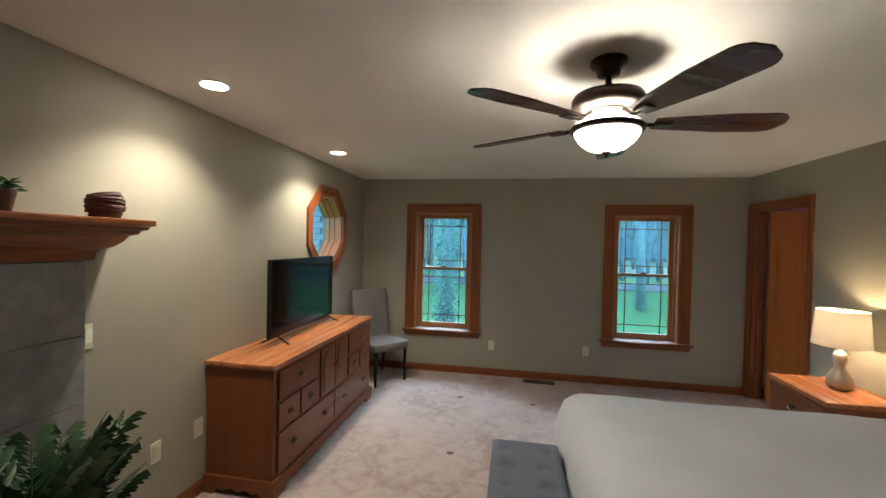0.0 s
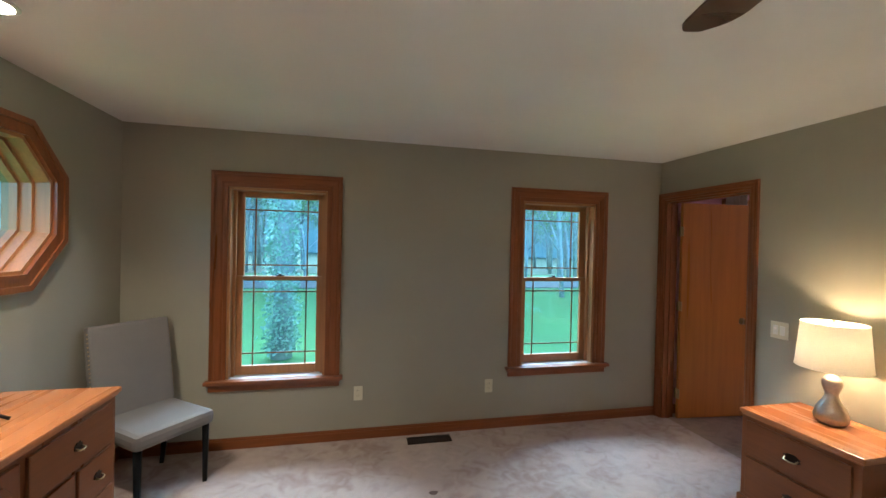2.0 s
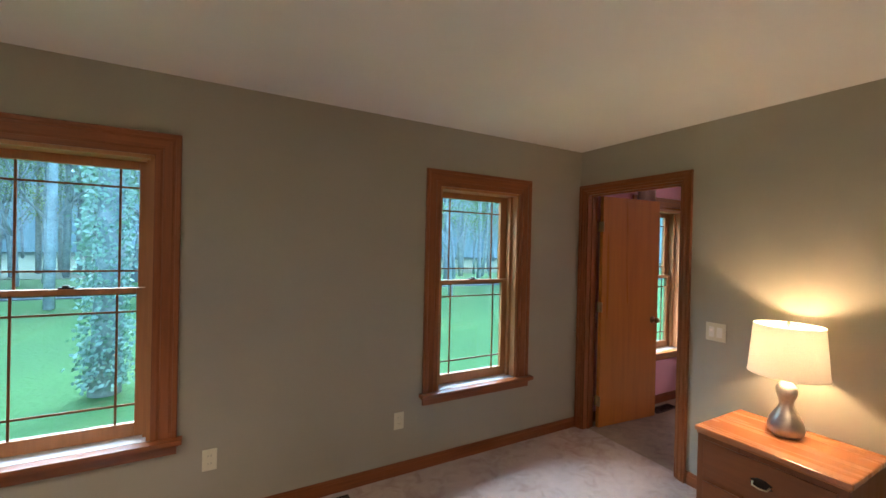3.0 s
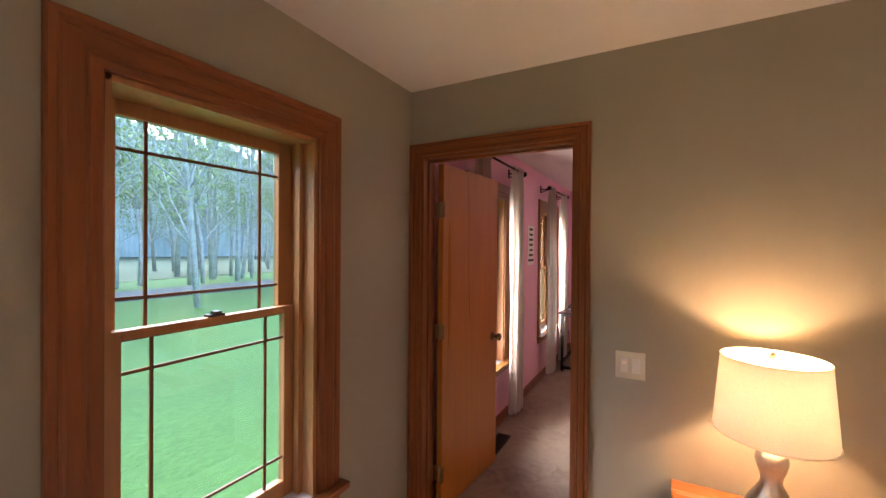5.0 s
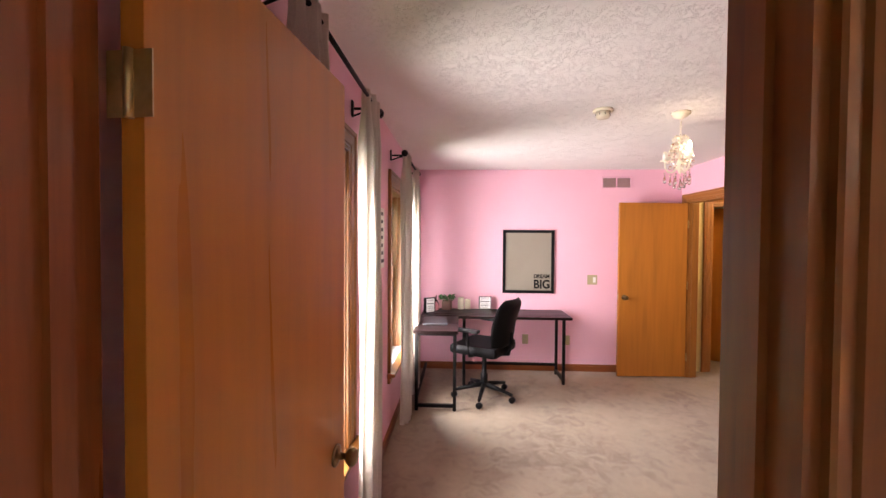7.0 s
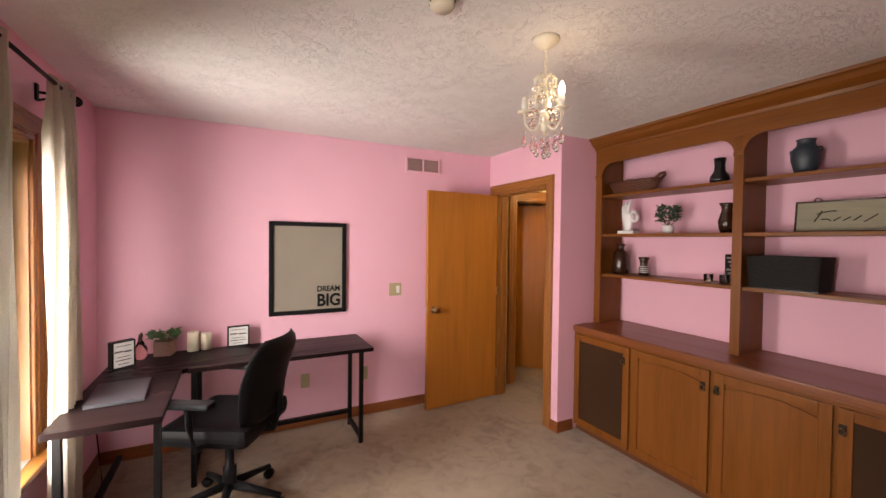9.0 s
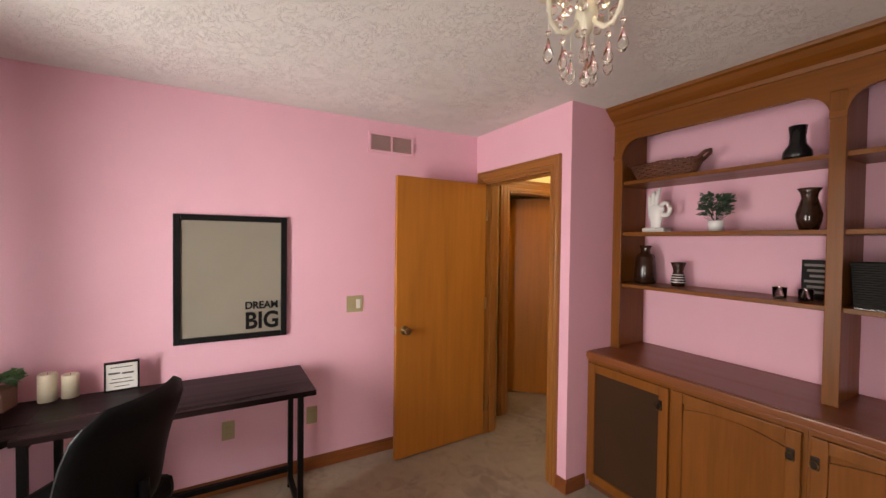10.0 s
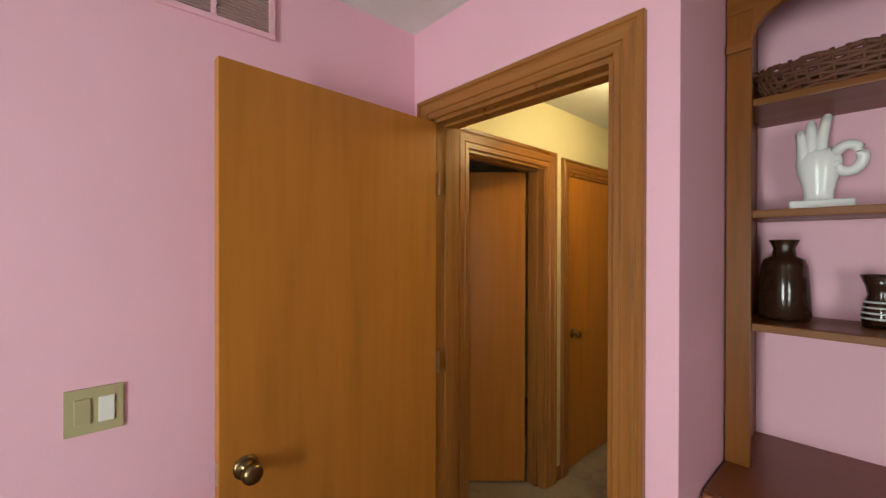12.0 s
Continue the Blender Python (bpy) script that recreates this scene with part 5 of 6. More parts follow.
# ---- built-in bookcase ----
BX0, BX1, CXM = 3.815, 5.98, 4.897
LF, UF = 1.785, 1.575                        # fronts of the base cabinets and of the shelves above
CT = 0.87
MESH = plain("brown_perforated_panel", (0.042, 0.019, 0.008), 0.7, vary=0.2, grain=500, relief=0.6)
MESH.node_tree.nodes["Principled BSDF"].inputs["Specular IOR Level"].default_value = 0.15
WT = wood("oak_worktop", (0.20, 0.06, 0.017), "x", 0.34, 0.15)
wt = thing("worktop", (BX0, BY, CT), "polished oak worktop along the base cabinets", "worktop")
part("slab", boxes((0, BX1 - BX0 - 0.001, 0.001, LF - BY - 0.001, -0.04, 0.0, 0.002)), WT, wt)
part("edge_moulding", boxes((0, BX1 - BX0 - 0.001, LF - BY, LF - BY + 0.022, -0.04, -0.0005, 0.008), (0, BX1 - BX0 - 0.001, LF - BY, LF - BY + 0.012, -0.052, -0.0402, 0.003)), WT, wt)


def latch(parent, x, z):
    bm = boxes((x - 0.014, x + 0.014, LF + 0.0185, LF + 0.022, z - 0.026, z + 0.026, 0.002))
    p = part("pull_plate", bm, BRONZE, parent, "dark bronze backplate")
    part("pull_ring", tube([(x + 0.013 * math.cos(t), LF + 0.028, z - 0.006 + 0.017 * math.sin(t)) for t in (i * math.pi / 7 for i in range(15))], 0.003, 6), KNOB, p)


for x0, x1, doors in ((CXM, BX1 - 0.001, ((5.452, 5.965, 5.497, True), (4.912, 5.432, 4.945, False))), (BX0, CXM - 0.001, ((4.362, 4.882, 4.868, False), (3.83, 4.342, 4.325, True)))):
    bc = thing("base_cabinet", (0, 0, 0), "oak base cabinet with panelled doors under the worktop", "cabinet", "built-in cabinets")
    part("body", boxes((x0, x1, BY + 0.001, LF - 0.001, 0.05, CT - 0.0405)), OAK_CASE["z"], bc)
    part("toe_kick", boxes((x0, x1, BY + 0.001, LF - 0.03, 0.0, 0.0495)), OAK_DARK, bc)
    for a, b, hx, grille in doors:
        s, z0, z1 = 0.052, 0.065, 0.80
        y0, y1 = LF, LF + 0.018
        dr = part("cabinet_door", boxes((a, a + s, y0, y1, z0, z1, 0.004), (b - s, b, y0, y1, z0, z1, 0.004), (a + s, b - s, y0, y1, z0, z0 + s, 0.004), (a + s, b - s, y0, y1, z1 - s, z1, 0.004)), OAK_CASE["z"], bc)
        if grille:
            part("grille_panel", boxes((a + s, b - s, y0 + 0.002, y0 + 0.008, z0 + s, z1 - s)), MESH, dr, "brown perforated grille panel")
        else:
            n = 12
            arch = [(a + s + 0.001, z0 + s), (b - s - 0.001, z0 + s)] + [(b - s - 0.001 - (b - a - 2 * s - 0.002) * i / n, z1 - s - 0.032 + 0.030 * math.sin(math.pi * i / n)) for i in range(n + 1)]
            part("panel", prism([(p, q) for p, q in arch], 0.009, Matrix(((1, 0, 0, 0), (0, 0, 1, y0 + 0.001), (0, 1, 0, 0), (0, 0, 0, 1)))), OAK_CASE["z"], dr)
        latch(dr, hx, 0.70)

bs = thing("bookcase", (0, 0, 0), "built-in oak bookcase with arched bays above the worktop", "bookcase")
post = 0.055
top0 = 2.20                                   # underside of the arched head
for x0, x1 in ((BX1 - 0.062, BX1 - 0.001), (CXM - post / 2, CXM + post / 2), (BX0, BX0 + 0.062)):
    part("post", boxes((x0, x1, UF - 0.02, UF, CT + 0.001, top0, 0.003)), OAK_CASE["z"], bs)
    part("capital", boxes((x0 - 0.003, x1 + 0.0005, UF, UF + 0.010, 2.085, 2.112, 0.003)), OAK_CASE["x"], bs)
for x0, x1 in ((BX1 - 0.022, BX1 - 0.001), (CXM - 0.010, CXM + 0.010), (BX0, BX0 + 0.021)):
    part("side_panel", boxes((x0, x1, BY + 0.006, UF - 0.0205, CT + 0.001, CEIL - 0.002)), OAK_CASE["z"], bs)
part("back_panel", boxes((BX0 + 0.022, CXM - 0.011, BY + 0.0005, BY + 0.005, CT + 0.001, CEIL - 0.002), (CXM + 0.011, BX1 - 0.023, BY + 0.0005, BY + 0.005, CT + 0.001, CEIL - 0.002)), PINK, bs, "pink painted back panel")
for x0, x1 in ((BX0 + 0.062, CXM - post / 2), (CXM + post / 2, BX1 - 0.062)):
    r = 0.10
    pts = [(x0, CEIL - 0.10), (x0, top0 - r - 0.01)]
    for i in range(9):
        t = i / 8 * math.pi / 2
        pts.append((x0 + r - r * math.cos(t) , top0 - r + r * math.sin(t)))
    for i in range(9):
        t = math.pi / 2 - i / 8 * math.pi / 2
        pts.append((x1 - r + r * math.cos(t), top0 - r + r * math.sin(t)))
    pts += [(x1, top0 - r - 0.01), (x1, CEIL - 0.10)]
    part("arched_head", prism(pts, 0.02, Matrix(((1, 0, 0, 0), (0, 0, 1, UF - 0.02), (0, 1, 0, 0), (0, 0, 0, 1)))), OAK_CASE["x"], bs)
    for z in (1.945, 1.62, 1.29):
        part("shelf", boxes((x0 - 0.03, x1 + 0.03, BY + 0.006, UF - 0.021, z - 0.022, z, 0.003)), OAK_CASE["x"], bs)
for x0, x1 in ((BX0, BX0 + 0.062), (CXM - post / 2, CXM + post / 2), (BX1 - 0.062, BX1 - 0.001)):
    part("head_block", boxes((x0, x1, UF - 0.02, UF, top0 + 0.0005, CEIL - 0.10)), OAK_CASE["x"], bs)
crown = [(0.0, 0.0), (0.03, 0.0), (0.034, 0.02), (0.05, 0.03), (0.075, 0.05), (0.092, 0.075), (0.108, 0.082), (0.112, 0.098), (0.0, 0.098)]
part("crown_moulding", prism([(UF - 0.02 + a, CEIL - 0.1 + z) for a, z in crown], BX1 - BX0 - 0.001, Matrix(((0, 0, 1, BX0), (1, 0, 0, 0), (0, 1, 0, 0), (0, 0, 0, 1)))), OAK_CASE["x"], bs)

# ---- what stands on the shelves ----
S1, S2, S3 = 1.9455, 1.6205, 1.2905
BASKET = plain("brown_wicker", (0.13, 0.042, 0.02), 0.6, vary=0.45, grain=70, relief=0.5)
bk = thing("wicker_tray", (5.725, 1.43, S1), "long oval brown wicker bread basket with looped handles", "basket")
bm = bmesh.new()
for k in range(8):
    z, g = 0.008 + k * 0.0125, 0.84 + 0.035 * k
    pts = [(0.20 * g * math.cos(t), 0.075 * g * math.sin(t), z + 0.004 * math.sin(t * 14 + k * math.pi)) for t in (i * math.pi / 24 for i in range(49))]
    tube(pts, 0.0075, 6, bm)
part("weave", bm, BASKET, bk)
part("bottom", prism([(0.17 * math.cos(t), 0.06 * math.sin(t)) for t in (i * math.pi / 16 for i in range(32))], 0.012), BASKET, bk)
for k in range(44):
    t = k * math.pi / 22
    part("stake", tube([(0.172 * math.cos(t), 0.062 * math.sin(t), 0.004), (0.222 * math.cos(t), 0.086 * math.sin(t), 0.104)], 0.0055, 5), BASKET, bk)
for s in (-1, 1):
    part("handle", tube([(s * 0.20, -0.035, 0.09), (s * 0.245, -0.03, 0.125), (s * 0.258, 0, 0.135), (s * 0.245, 0.03, 0.125), (s * 0.20, 0.035, 0.09)], 0.010, 8), BASKET, bk)

DARKGLAZE = plain("black_glaze", (0.012, 0.011, 0.012), 0.25, vary=0.3)
BROWNGLAZE = plain("dark_brown_glaze", (0.035, 0.014, 0.008), 0.15, vary=0.4)
BLUEGLAZE = plain("slate_blue_glaze", (0.03, 0.045, 0.06), 0.4, vary=0.3)


def turned(name, profile, place, mat, label, category, segs=32):
    t = thing(name, place, label, category)
    part("body", lathe(profile, segs), mat, t)
    return t


turned("vase", [(0.0, 0), (0.045, 0), (0.058, 0.02), (0.055, 0.05), (0.034, 0.085), (0.03, 0.12), (0.036, 0.17), (0.03, 0.172), (0.024, 0.12), (0.0, 0.1)], (5.08, 1.43, S1), DARKGLAZE, "black narrow-necked vase on the top shelf", "vase")
turned("vase", [(0.0, 0), (0.034, 0), (0.046, 0.04), (0.05, 0.075), (0.038, 0.12), (0.030, 0.15), (0.034, 0.175), (0.046, 0.195), (0.042, 0.196), (0.026, 0.155), (0.0, 0.12)], (5.03, 1.43, S2), BROWNGLAZE, "dark brown flared vase on the middle shelf", "vase")
j = turned("jug", [(0.0, 0), (0.060, 0), (0.066, 0.015), (0.062, 0.10), (0.057, 0.165), (0.05, 0.185), (0.03, 0.195), (0.027, 0.22), (0.038, 0.245), (0.033, 0.246), (0.02, 0.215), (0.0, 0.19)], (5.868, 1.39, S3), BROWNGLAZE, "dark brown glazed flask on the lower shelf", "flask")
zb = thing("striped_vase", (5.664, 1.37, S3), "small black vase with pale stripes", "vase")
part("body", lathe([(0.0, 0), (0.036, 0), (0.041, 0.03), (0.036, 0.065), (0.027, 0.09), (0.032, 0.115), (0.043, 0.145), (0.038, 0.146), (0.022, 0.09), (0.0, 0.06)], 32), BROWNGLAZE, zb)
for z in (0.026, 0.041, 0.056, 0.071):
    r = 0.0412 - max(0, (z - 0.03)) * 0.16
    part("stripe", lathe([(r - 0.003, z - 0.003), (r + 0.0015, z - 0.002), (r + 0.0015, z + 0.002), (r - 0.003, z + 0.003)], 32), PAPER, zb)
ur = thing("urn", (4.63, 1.43, S1), "slate-blue pottery urn with a ridged neck", "urn")
part("body", lathe([(0.0, 0), (0.04, 0), (0.054, 0.03), (0.066, 0.08), (0.068, 0.115), (0.058, 0.145), (0.042, 0.16), (0.04, 0.185), (0.046, 0.195), (0.042, 0.196), (0.034, 0.17), (0.0, 0.15)], 36), BLUEGLAZE, ur)
for s in (-1, 1):
    part("lug", tube([(s * 0.062, 0, 0.12), (s * 0.072, 0, 0.128), (s * 0.070, 0, 0.142), (s * 0.055, 0, 0.145)], 0.005, 8), BLUEGLAZE, ur)

# white hand statue: one plain mesh
CERAMIC = plain("white_ceramic", (0.80, 0.79, 0.78), 0.2, vary=0.02, relief=0.0)
bm = lathe([(0.030, 0.02), (0.029, 0.045), (0.034, 0.070), (0.043, 0.100), (0.046, 0.125), (0.041, 0.146), (0.028, 0.160), (0.0, 0.162)], 24)
for v in bm.verts:
    v.co.y *= 0.55
    v.co.x += 0.004
box(bm, -0.062, 0.062, -0.038, 0.038, 0.0, 0.025, 0.004)
for x, top, lean in ((0.034, 0.205, 0.006), (0.019, 0.228, 0.0), (0.002, 0.240, -0.014)):
    line = [(x + lean * (i / 6) ** 2, 0.006 * math.sin(i / 6 * 3.1), 0.12 + (top - 0.12) * i / 6) for i in range(7)]
    tube(line, 0.0145, 12, bm, taper=0.0105)
    ball(0.0098, line[-1], bm=bm)
ring = [(-0.050 + 0.026 * math.cos(a), 0.010 + 0.004 * math.sin(a), 0.128 + 0.033 * math.sin(a)) for a in (radians(40 + 300 * i / 18) for i in range(19))]
tube(ring, 0.0125, 12, bm, taper=0.0125)
ball(0.0125, ring[0], bm=bm)
ball(0.0125, ring[-1], bm=bm)
bm.transform(Matrix.Scale(1.12, 4))
single("hand_statue", bm, CERAMIC, "glossy white ceramic hand sculpture on a base", "sculpture", pose(5.785, 1.41, S2, 0, 0, 6))

sp = thing("shelf_plant", (5.43, 1.43, S2), "bushy green plant in a small white pot", "plant")
part("pot", lathe([(0.0, 0), (0.034, 0), (0.040, 0.058), (0.036, 0.06), (0.034, 0.05), (0.0, 0.05)], 24), CERAMIC, sp)
part("foliage", tuft(320, 0.068, 0.15, 0.034, 21, 0.05), LEAF3, sp)
bm = bmesh.new()
rnd = random.Random(2)
for k in range(22):
    a, r, h = rnd.uniform(0, 6.28), rnd.uniform(0.02, 0.08), rnd.uniform(0.08, 0.16)
    tube([(0, 0, 0.045), (r * 0.4 * math.cos(a), r * 0.4 * math.sin(a), h * 0.7), (r * math.cos(a), r * math.sin(a), h)], 0.0014, 4, bm)
part("stems", bm, LEAF3, sp)

CLEARG = glass("clear_glass", (0.95, 0.96, 0.95))
for x, mat2 in ((5.13, WAX), (5.03, BROWNGLAZE)):
    tj = thing("votive_holder", (x, 1.44, S3), "small glass votive candle holder", "candle holder", "votive holders")
    part("glass_cup", lathe([(0.0, 0), (0.026, 0), (0.030, 0.055), (0.027, 0.055), (0.024, 0.006), (0.0, 0.005)], 20), CLEARG, tj)
    part("candle", lathe([(0.0, 0.0055), (0.022, 0.0055), (0.022, 0.03), (0.0, 0.031)], 16), mat2, tj)
bp = thing("lettered_block", pose(5.03, 1.34, S3, 0, 0, 0), "dark plaque with pale lettering at the back of the shelf", "plaque")
part("plaque", boxes((-0.045, 0.052, -0.012, 0.0, 0, 0.19, 0.003)), BLACK_METAL, bp)
for k in range(6):
    z = 0.165 - k * 0.026
    part("text_bar", boxes((-0.035, 0.04 - 0.01 * (k % 3), 0.0005, 0.002, z - 0.006, z + 0.006)), BEIGE_CLOTH, bp)
fr2 = thing("family_sign", pose(4.46, 1.42, S2, 6), "weathered sage wooden sign with dark script", "sign")
SAGE = wood("sage_painted_wood", (0.27, 0.255, 0.18), "x", 0.7, 0.3)
part("board", boxes((-0.21, 0.21, -0.014, 0.0, 0.0, 0.165, 0.002)), SAGE, fr2)
part("frame", boxes((-0.218, 0.218, -0.016, 0.006, 0.166, 0.174, 0.002), (-0.218, 0.218, -0.016, 0.006, -0.0, 0.008, 0.002), (-0.218, -0.210, -0.016, 0.006, 0.008, 0.166, 0.002), (0.210, 0.218, -0.016, 0.006, 0.008, 0.166, 0.002)), BROWNGLAZE, fr2)
for x0, z0, x1, z1 in ((0.13, 0.06, 0.10, 0.12), (0.12, 0.10, 0.04, 0.115), (0.10, 0.07, 0.06, 0.06), (0.05, 0.06, 0.02, 0.08), (0.01, 0.06, -0.02, 0.08), (-0.03, 0.06, -0.06, 0.085), (-0.07, 0.05, -0.12, 0.09)):
    part("script_stroke", tube([(x0, 0.0012, z0), ((x0 + x1) / 2 - 0.008, 0.0012, (z0 + z1) / 2 + 0.006), (x1, 0.0012, z1)], 0.0028, 5), BLACK, fr2)
part("hook", tube([(0.14, -0.005, 0.17), (0.13, -0.005, 0.19), (0.11, -0.005, 0.185), (0.10, -0.005, 0.17)], 0.003, 6), BLACK_METAL, fr2)
WICKER_BLACK = plain("black_wicker", (0.010, 0.009, 0.009), 0.75, vary=0.3)
bx = thing("storage_basket", (4.68, 1.46, S3), "black woven rectangular storage basket", "basket")
part("liner", boxes((-0.16, 0.16, -0.085, 0.085, 0.0, 0.012)), DARKGLAZE, bx)
for k in range(19):
    z = 0.010 + k * 0.0098
    g = 1 + 0.004 * k
    sgn = 1 if k % 2 else -1
    bm = bmesh.new()
    pts = []
    for (xa, ya), (xb, yb) in (((-1, -1), (1, -1)), ((1, -1), (1, 1)), ((1, 1), (-1, 1)), ((-1, 1), (-1, -1))):
        for q in range(14):
            f = q / 14
            x, y = xa + (xb - xa) * f, ya + (yb - ya) * f
            o = 0.003 * sgn * (1 if q % 2 else -1)
            pts.append((x * (0.158 * g) + (o if xa == xb else 0), y * (0.084 * g) + (o if ya == yb else 0), z))
    pts.append(pts[0])
    part("woven_band", tube(pts, 0.0058, 5), WICKER_BLACK, bx)

# carpet dents left by furniture feet
DENT = plain("crushed_carpet", (0.15, 0.10, 0.085), 1.0)
for x, y in ((-0.52, 4.32), (0.22, 4.30), (-0.45, 3.2)):
    single("carpet_dent", prism([(0.028 * math.cos(t) * (1 + 0.2 * math.sin(3 * t)), 0.020 * math.sin(t)) for t in (i * math.pi / 8 for i in range(16))], 0.003), DENT, "dark dent in the carpet pile", "carpet mark", (x, y, 0.0005), "carpet marks")

# ---- outdoors ----
def grass_mat():
    m, t, b = nodes_of("spring_lawn")
    v = coords(t, 1.0)
    n1, n2 = node(t, "ShaderNodeTexNoise", Scale=0.18, Detail=6.0), node(t, "ShaderNodeTexNoise", Scale=14.0, Detail=4.0)
    t.links.new(v, n1.inputs["Vector"])
    t.links.new(v, n2.inputs["Vector"])
    mx = node(t, "ShaderNodeMix")
    mx.inputs[0].default_value = 0.35
    t.links.new(n1.outputs[0], mx.inputs[2])
    t.links.new(n2.outputs[0], mx.inputs[3])
    t.links.new(ramp(t, mx.outputs[0], ((0.35, (0.035, 0.115, 0.015)), (0.55, (0.052, 0.155, 0.02)), (0.7, (0.08, 0.175, 0.035)))), b.inputs["Base Color"])
    b.inputs["Roughness"].default_value = 0.9
    bump(t, b, n2.outputs[0], 0.6, 0.05)
    return m


GZ = -0.55
single("ground", boxes((-400, 400, -300, 500, GZ - 0.5, GZ)), grass_mat(), "bright green spring lawn", "ground", kind="structure")
ROADM = plain("gravel_drive", (0.12, 0.11, 0.105), 0.95, vary=0.25, grain=30)
single("road", boxes((-120, 120, 21.0, 24.5, GZ, GZ + 0.03)), ROADM, "pale gravel drive beyond the lawn", "road", kind="structure")
LITTER = plain("woodland_floor", (0.07, 0.085, 0.04), 1.0, vary=0.4, grain=3.0, relief=0.4, depth=0.05, big=0.3)
single("woodland_ground", boxes((-150, 150, 30.0, 140, GZ, GZ + 0.02)), LITTER, "leaf-littered woodland floor", "ground", kind="structure")
# bark kept pale: whitish haze among the trees is put into its colour
BARK = plain("grey_bark", (0.38, 0.39, 0.38), 0.95, vary=0.4, grain=16, relief=0.8, depth=0.02)
SPRING = plain("fresh_spring_leaf", (0.24, 0.32, 0.11), 0.6, vary=0.35, grain=5)
IVY = plain("pale_ivy_leaf", (0.30, 0.42, 0.30), 0.5, vary=0.4, grain=8)


def tree(name, height, seed, leaves, label):
    """A slim woodland tree: tapered trunk, forking limbs, twigs, and a thin crown of small leaves."""
    rnd = random.Random(seed)
    t = thing(name, (0, 0, 0), label, "tree", "woodland trees")
    bm = bmesh.new()
    tips = []

    def grow(p, d, length, r, depth):
        pts = [p]
        n = 5 if depth < 3 else 3
        for i in range(n):
            d = (d + Vector((rnd.uniform(-1, 1), rnd.uniform(-1, 1), rnd.uniform(-0.4, 0.8))) * (0.10 + 0.07 * depth)).normalized()
            pts.append(pts[-1] + d * length / n)
        tube(pts, r, 7 if depth < 2 else 3, bm, taper=r * (0.45 if depth == 0 else 0.35))
        if depth >= 2:
            tips.extend(pts[1:])
        if depth < 3:
            for k in range((9, 5, 4)[depth]):
                f = rnd.uniform(0.28 if depth == 0 else 0.2, 1.0)
                q = pts[min(n, max(1, int(f * n)))]
                a = rnd.uniform(0, 6.28)
                nd = (d * 0.5 + Vector((math.cos(a), math.sin(a), rnd.uniform(0.2, 0.9)))).normalized()
                grow(q, nd, length * rnd.uniform(0.32, 0.5), r * (1 - 0.55 * f) * 0.5, depth + 1)
    grow(Vector((0, 0, -0.1)), Vector((rnd.uniform(-0.05, 0.05), rnd.uniform(-0.05, 0.05), 1)).normalized(), height, height * 0.0105, 0)
    part("trunk", bm, BARK, t)
    verts, faces = [], []
    for _ in range(leaves):
        c = rnd.choice(tips) + Vector((rnd.gauss(0, 0.25), rnd.gauss(0, 0.25), rnd.gauss(0, 0.2)))
        a = Vector((rnd.uniform(-1, 1), rnd.uniform(-1, 1), rnd.uniform(-1, 1))).normalized()
        b = a.orthogonal().normalized()
        s = rnd.uniform(0.04, 0.09)
        k = len(verts)
        verts += [c - a * s, c + b * s * 0.5, c + a * s, c - b * s * 0.5]
        faces.append((k, k + 1, k + 2, k + 3))
    me = bpy.data.meshes.new("crown")
    me.from_pydata([tuple(v) for v in verts], [], faces)
    me.materials.append(SPRING)
    cr = new("crown", me)
    cr.parent = t
    return t


kinds = [tree("tree", 13, 1, 1600, "slim bare-limbed tree with fresh spring leaves"), tree("tree", 16, 2, 700, "tall bare woodland tree with few leaves"), tree("tree", 10, 3, 2600, "young tree in light green leaf"), tree("tree", 15, 4, 300, "tall bare grey-barked tree")]
spots = [(-4.6, 18.5), (4.4, 15.0), (8.5, 17.5), (1.2, 25.5)]
for k, (x, y) in zip(kinds, spots):
    k.matrix_basis = Matrix.Translation((x, y, GZ))
rnd = random.Random(9)
for i in range(250):
    if i < 215:
        y = rnd.uniform(25, 60) if i % 2 else rnd.uniform(25, 38)
        x = rnd.uniform(-0.9, 1.0) * y * 1.25
    else:
        x, y = rnd.uniform(-40, -9), rnd.uniform(4, 30)
    k = copy_thing(kinds[i % 4], pose(x, y, GZ, 0, 0, rnd.uniform(0, 360)))
    s = rnd.uniform(0.75, 1.2)
    k.scale = (s, s, s)
iv = thing("ivy_tree", (-1.57, 9.6, GZ), "tree trunk wrapped in pale ivy close to the house", "tree")
part("trunk", tube([(0, 0, -0.1), (0.05, 0, 2), (0.02, 0.05, 4.5), (0.1, 0, 9)], 0.19, 12, taper=0.09), BARK, iv)
verts, faces = [], []
for _ in range(3600):
    z = rnd.uniform(0.1, 3.9) ** 1.0
    a = rnd.uniform(0, 6.28)
    r = 0.19 + abs(rnd.gauss(0, 0.07))
    c = Vector((r * math.cos(a), r * math.sin(a), z))
    d = Vector((rnd.uniform(-1, 1), rnd.uniform(-1, 1), rnd.uniform(-1, 0.3))).normalized()
    b = d.orthogonal().normalized()
    s = rnd.uniform(0.018, 0.04)
    k = len(verts)
    verts += [c - d * s, c + b * s * 0.8, c + d * s, c - b * s * 0.8]
    faces.append((k, k + 1, k + 2, k + 3))
me = bpy.data.meshes.new("ivy")
me.from_pydata([tuple(v) for v in verts], [], faces)
me.materials.append(IVY)
o = new("ivy", me)
o.parent = iv


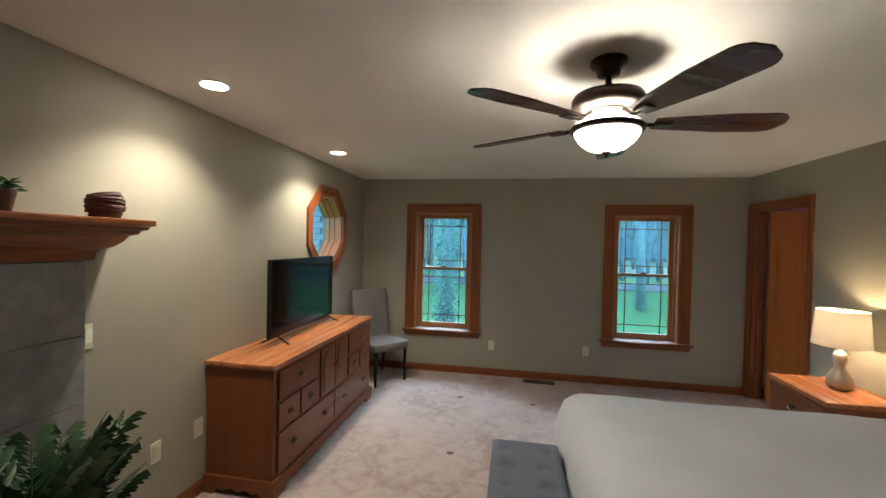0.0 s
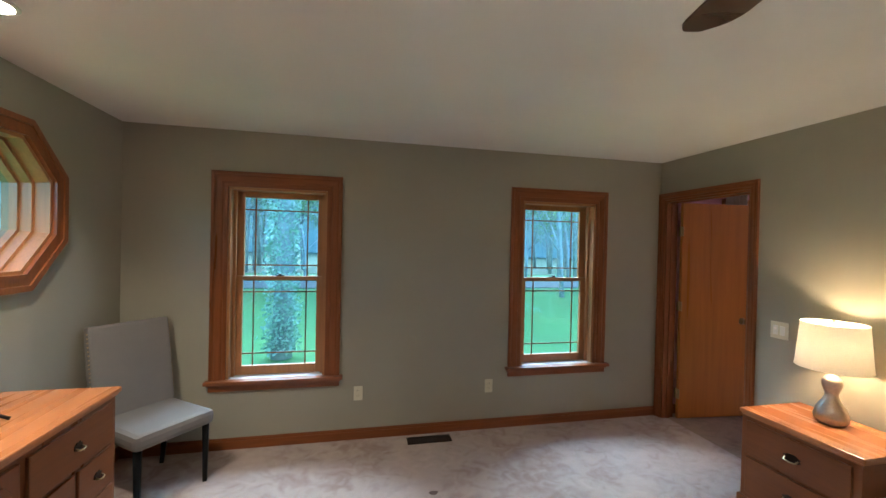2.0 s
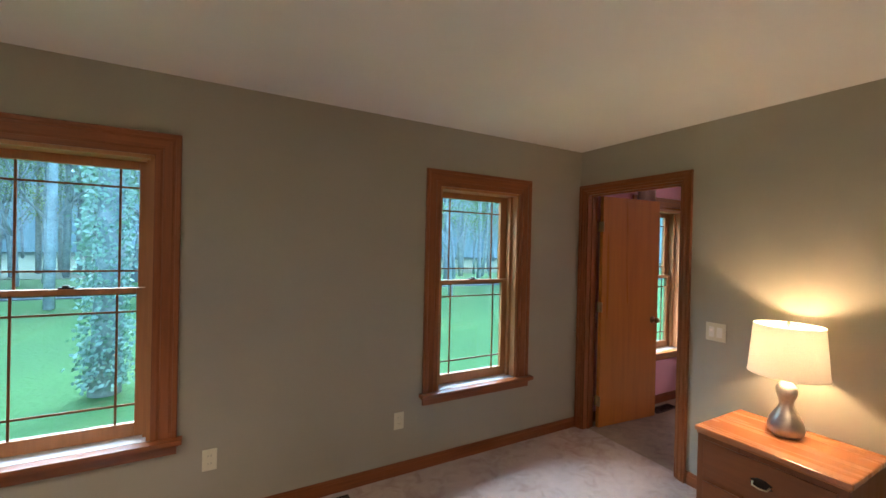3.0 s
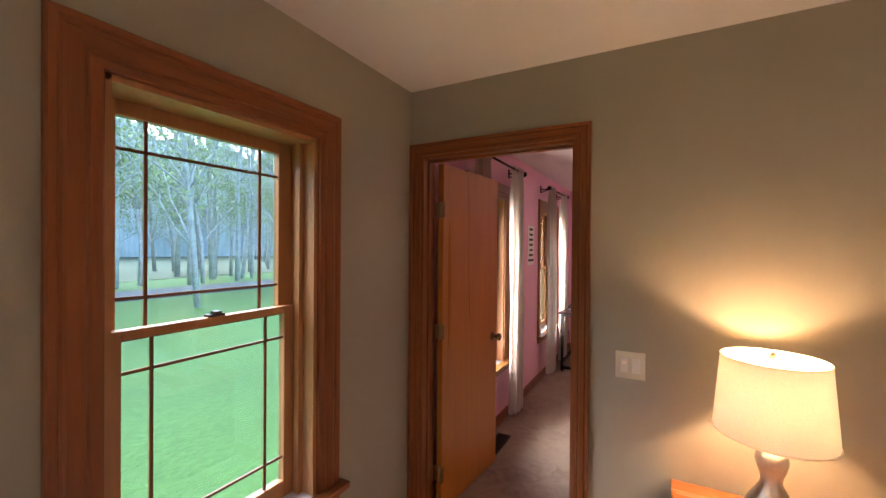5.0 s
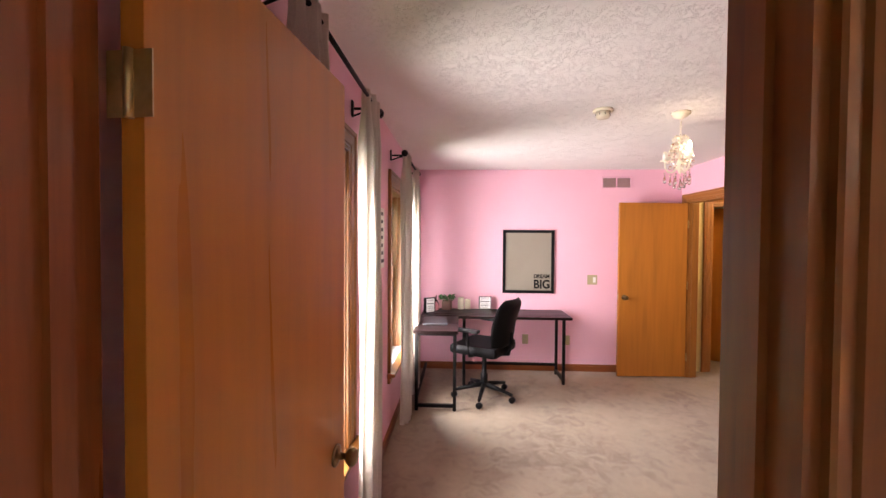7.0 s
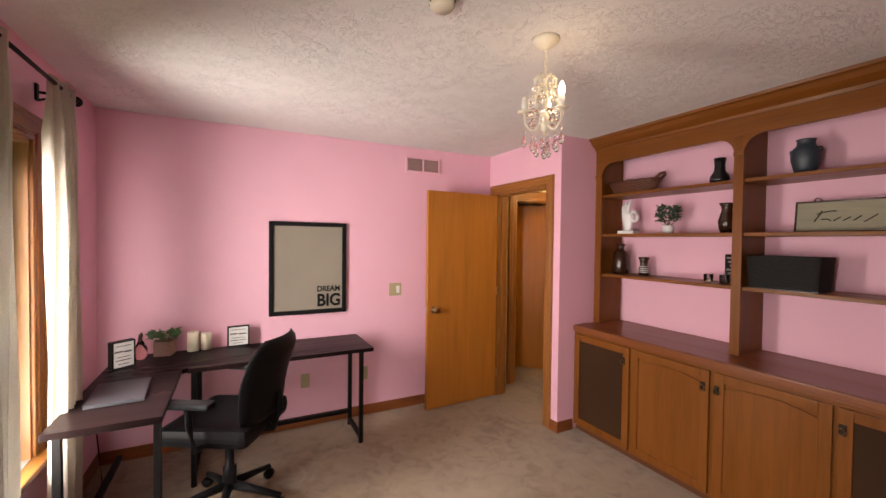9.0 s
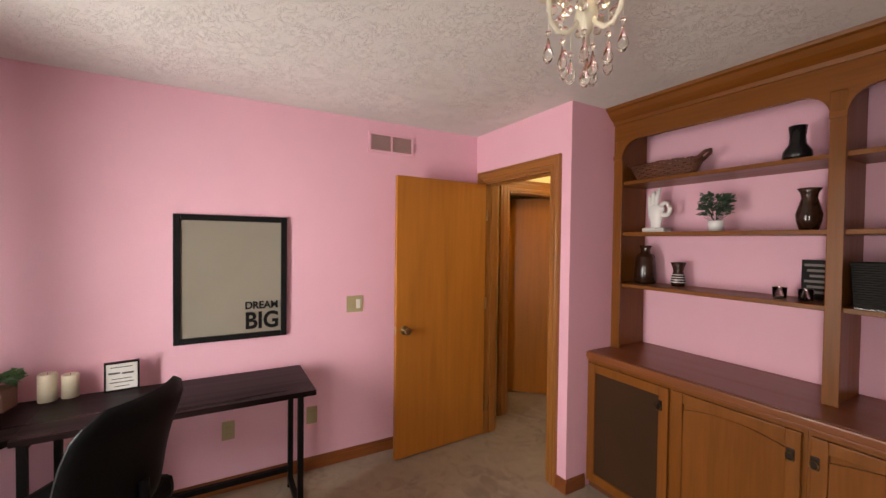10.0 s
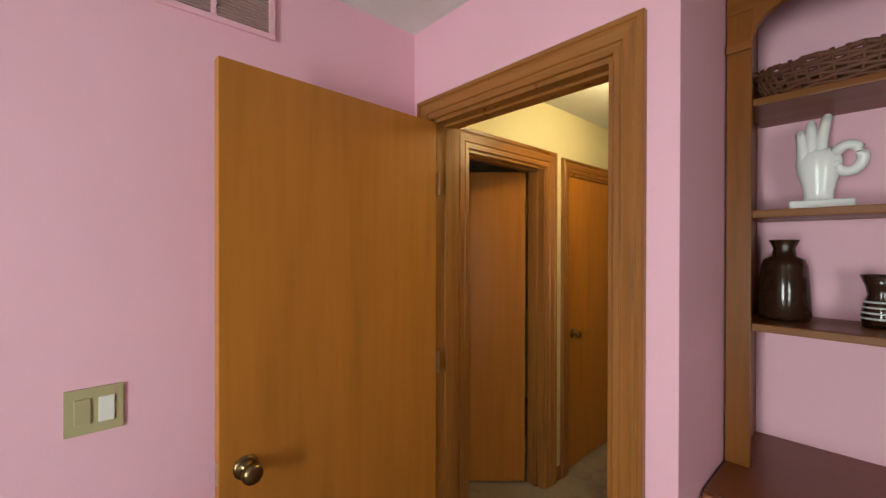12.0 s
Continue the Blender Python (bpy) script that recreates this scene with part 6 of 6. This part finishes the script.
def haze_tinted_woods():
    m, t, b = nodes_of("haze_tinted_woods")
    v = coords(t, (1.0, 1.0, 0.12))
    n1, n2 = node(t, "ShaderNodeTexNoise", Scale=0.9, Detail=8.0, Roughness=0.7), node(t, "ShaderNodeTexNoise", Scale=0.12, Detail=4.0)
    t.links.new(v, n1.inputs["Vector"])
    t.links.new(coords(t, 1.0), n2.inputs["Vector"])
    mx = node(t, "ShaderNodeMix")
    mx.inputs[0].default_value = 0.35
    t.links.new(n1.outputs[0], mx.inputs[2])
    t.links.new(n2.outputs[0], mx.inputs[3])
    # distance haze is painted in as pale blue-grey greens
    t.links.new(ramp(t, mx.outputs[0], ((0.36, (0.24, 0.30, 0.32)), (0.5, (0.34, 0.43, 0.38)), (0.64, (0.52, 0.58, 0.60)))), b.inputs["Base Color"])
    b.inputs["Roughness"].default_value = 1.0
    return m


FARW = haze_tinted_woods()
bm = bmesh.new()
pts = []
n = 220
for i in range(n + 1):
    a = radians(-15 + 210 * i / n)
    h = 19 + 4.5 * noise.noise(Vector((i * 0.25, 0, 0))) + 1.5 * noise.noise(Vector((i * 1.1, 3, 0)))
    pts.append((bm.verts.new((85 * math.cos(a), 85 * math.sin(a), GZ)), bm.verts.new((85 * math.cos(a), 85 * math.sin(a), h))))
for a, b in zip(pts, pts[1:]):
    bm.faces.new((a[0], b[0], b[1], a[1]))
single("backdrop", bm, FARW, "distant edge of a spring wood with haze painted into its colour", "backdrop", kind="structure")

# brick pier outside the octagonal window
BRICKM = plain("pale_brick", (0.55, 0.53, 0.52), 0.85, vary=0.25, grain=25, relief=0.5, depth=0.003)
pr = thing("brick_pier", (-2.16, 4.60, 0), "pale brick pier outside the octagonal window", "pier")
part("mortar", boxes((-0.62, 0.0, 0.012, 0.30, GZ, 2.8)), GROUT, pr)
brick = boxes((-0.1, 0.1, -0.012, 0.05, -0.029, 0.029, 0.004))
me = bpy.data.meshes.new("brick")
brick.to_mesh(me)
brick.free()
me.materials.append(BRICKM)
for r in range(24):
    for c in range(3):
        x = -0.105 - c * 0.21 - (0.105 if r % 2 else 0.0)
        if x < -0.56:
            continue
        b = new("brick", me)
        b.parent = pr
        b.matrix_basis = Matrix.Translation((x, 0, 0.95 + r * 0.07))
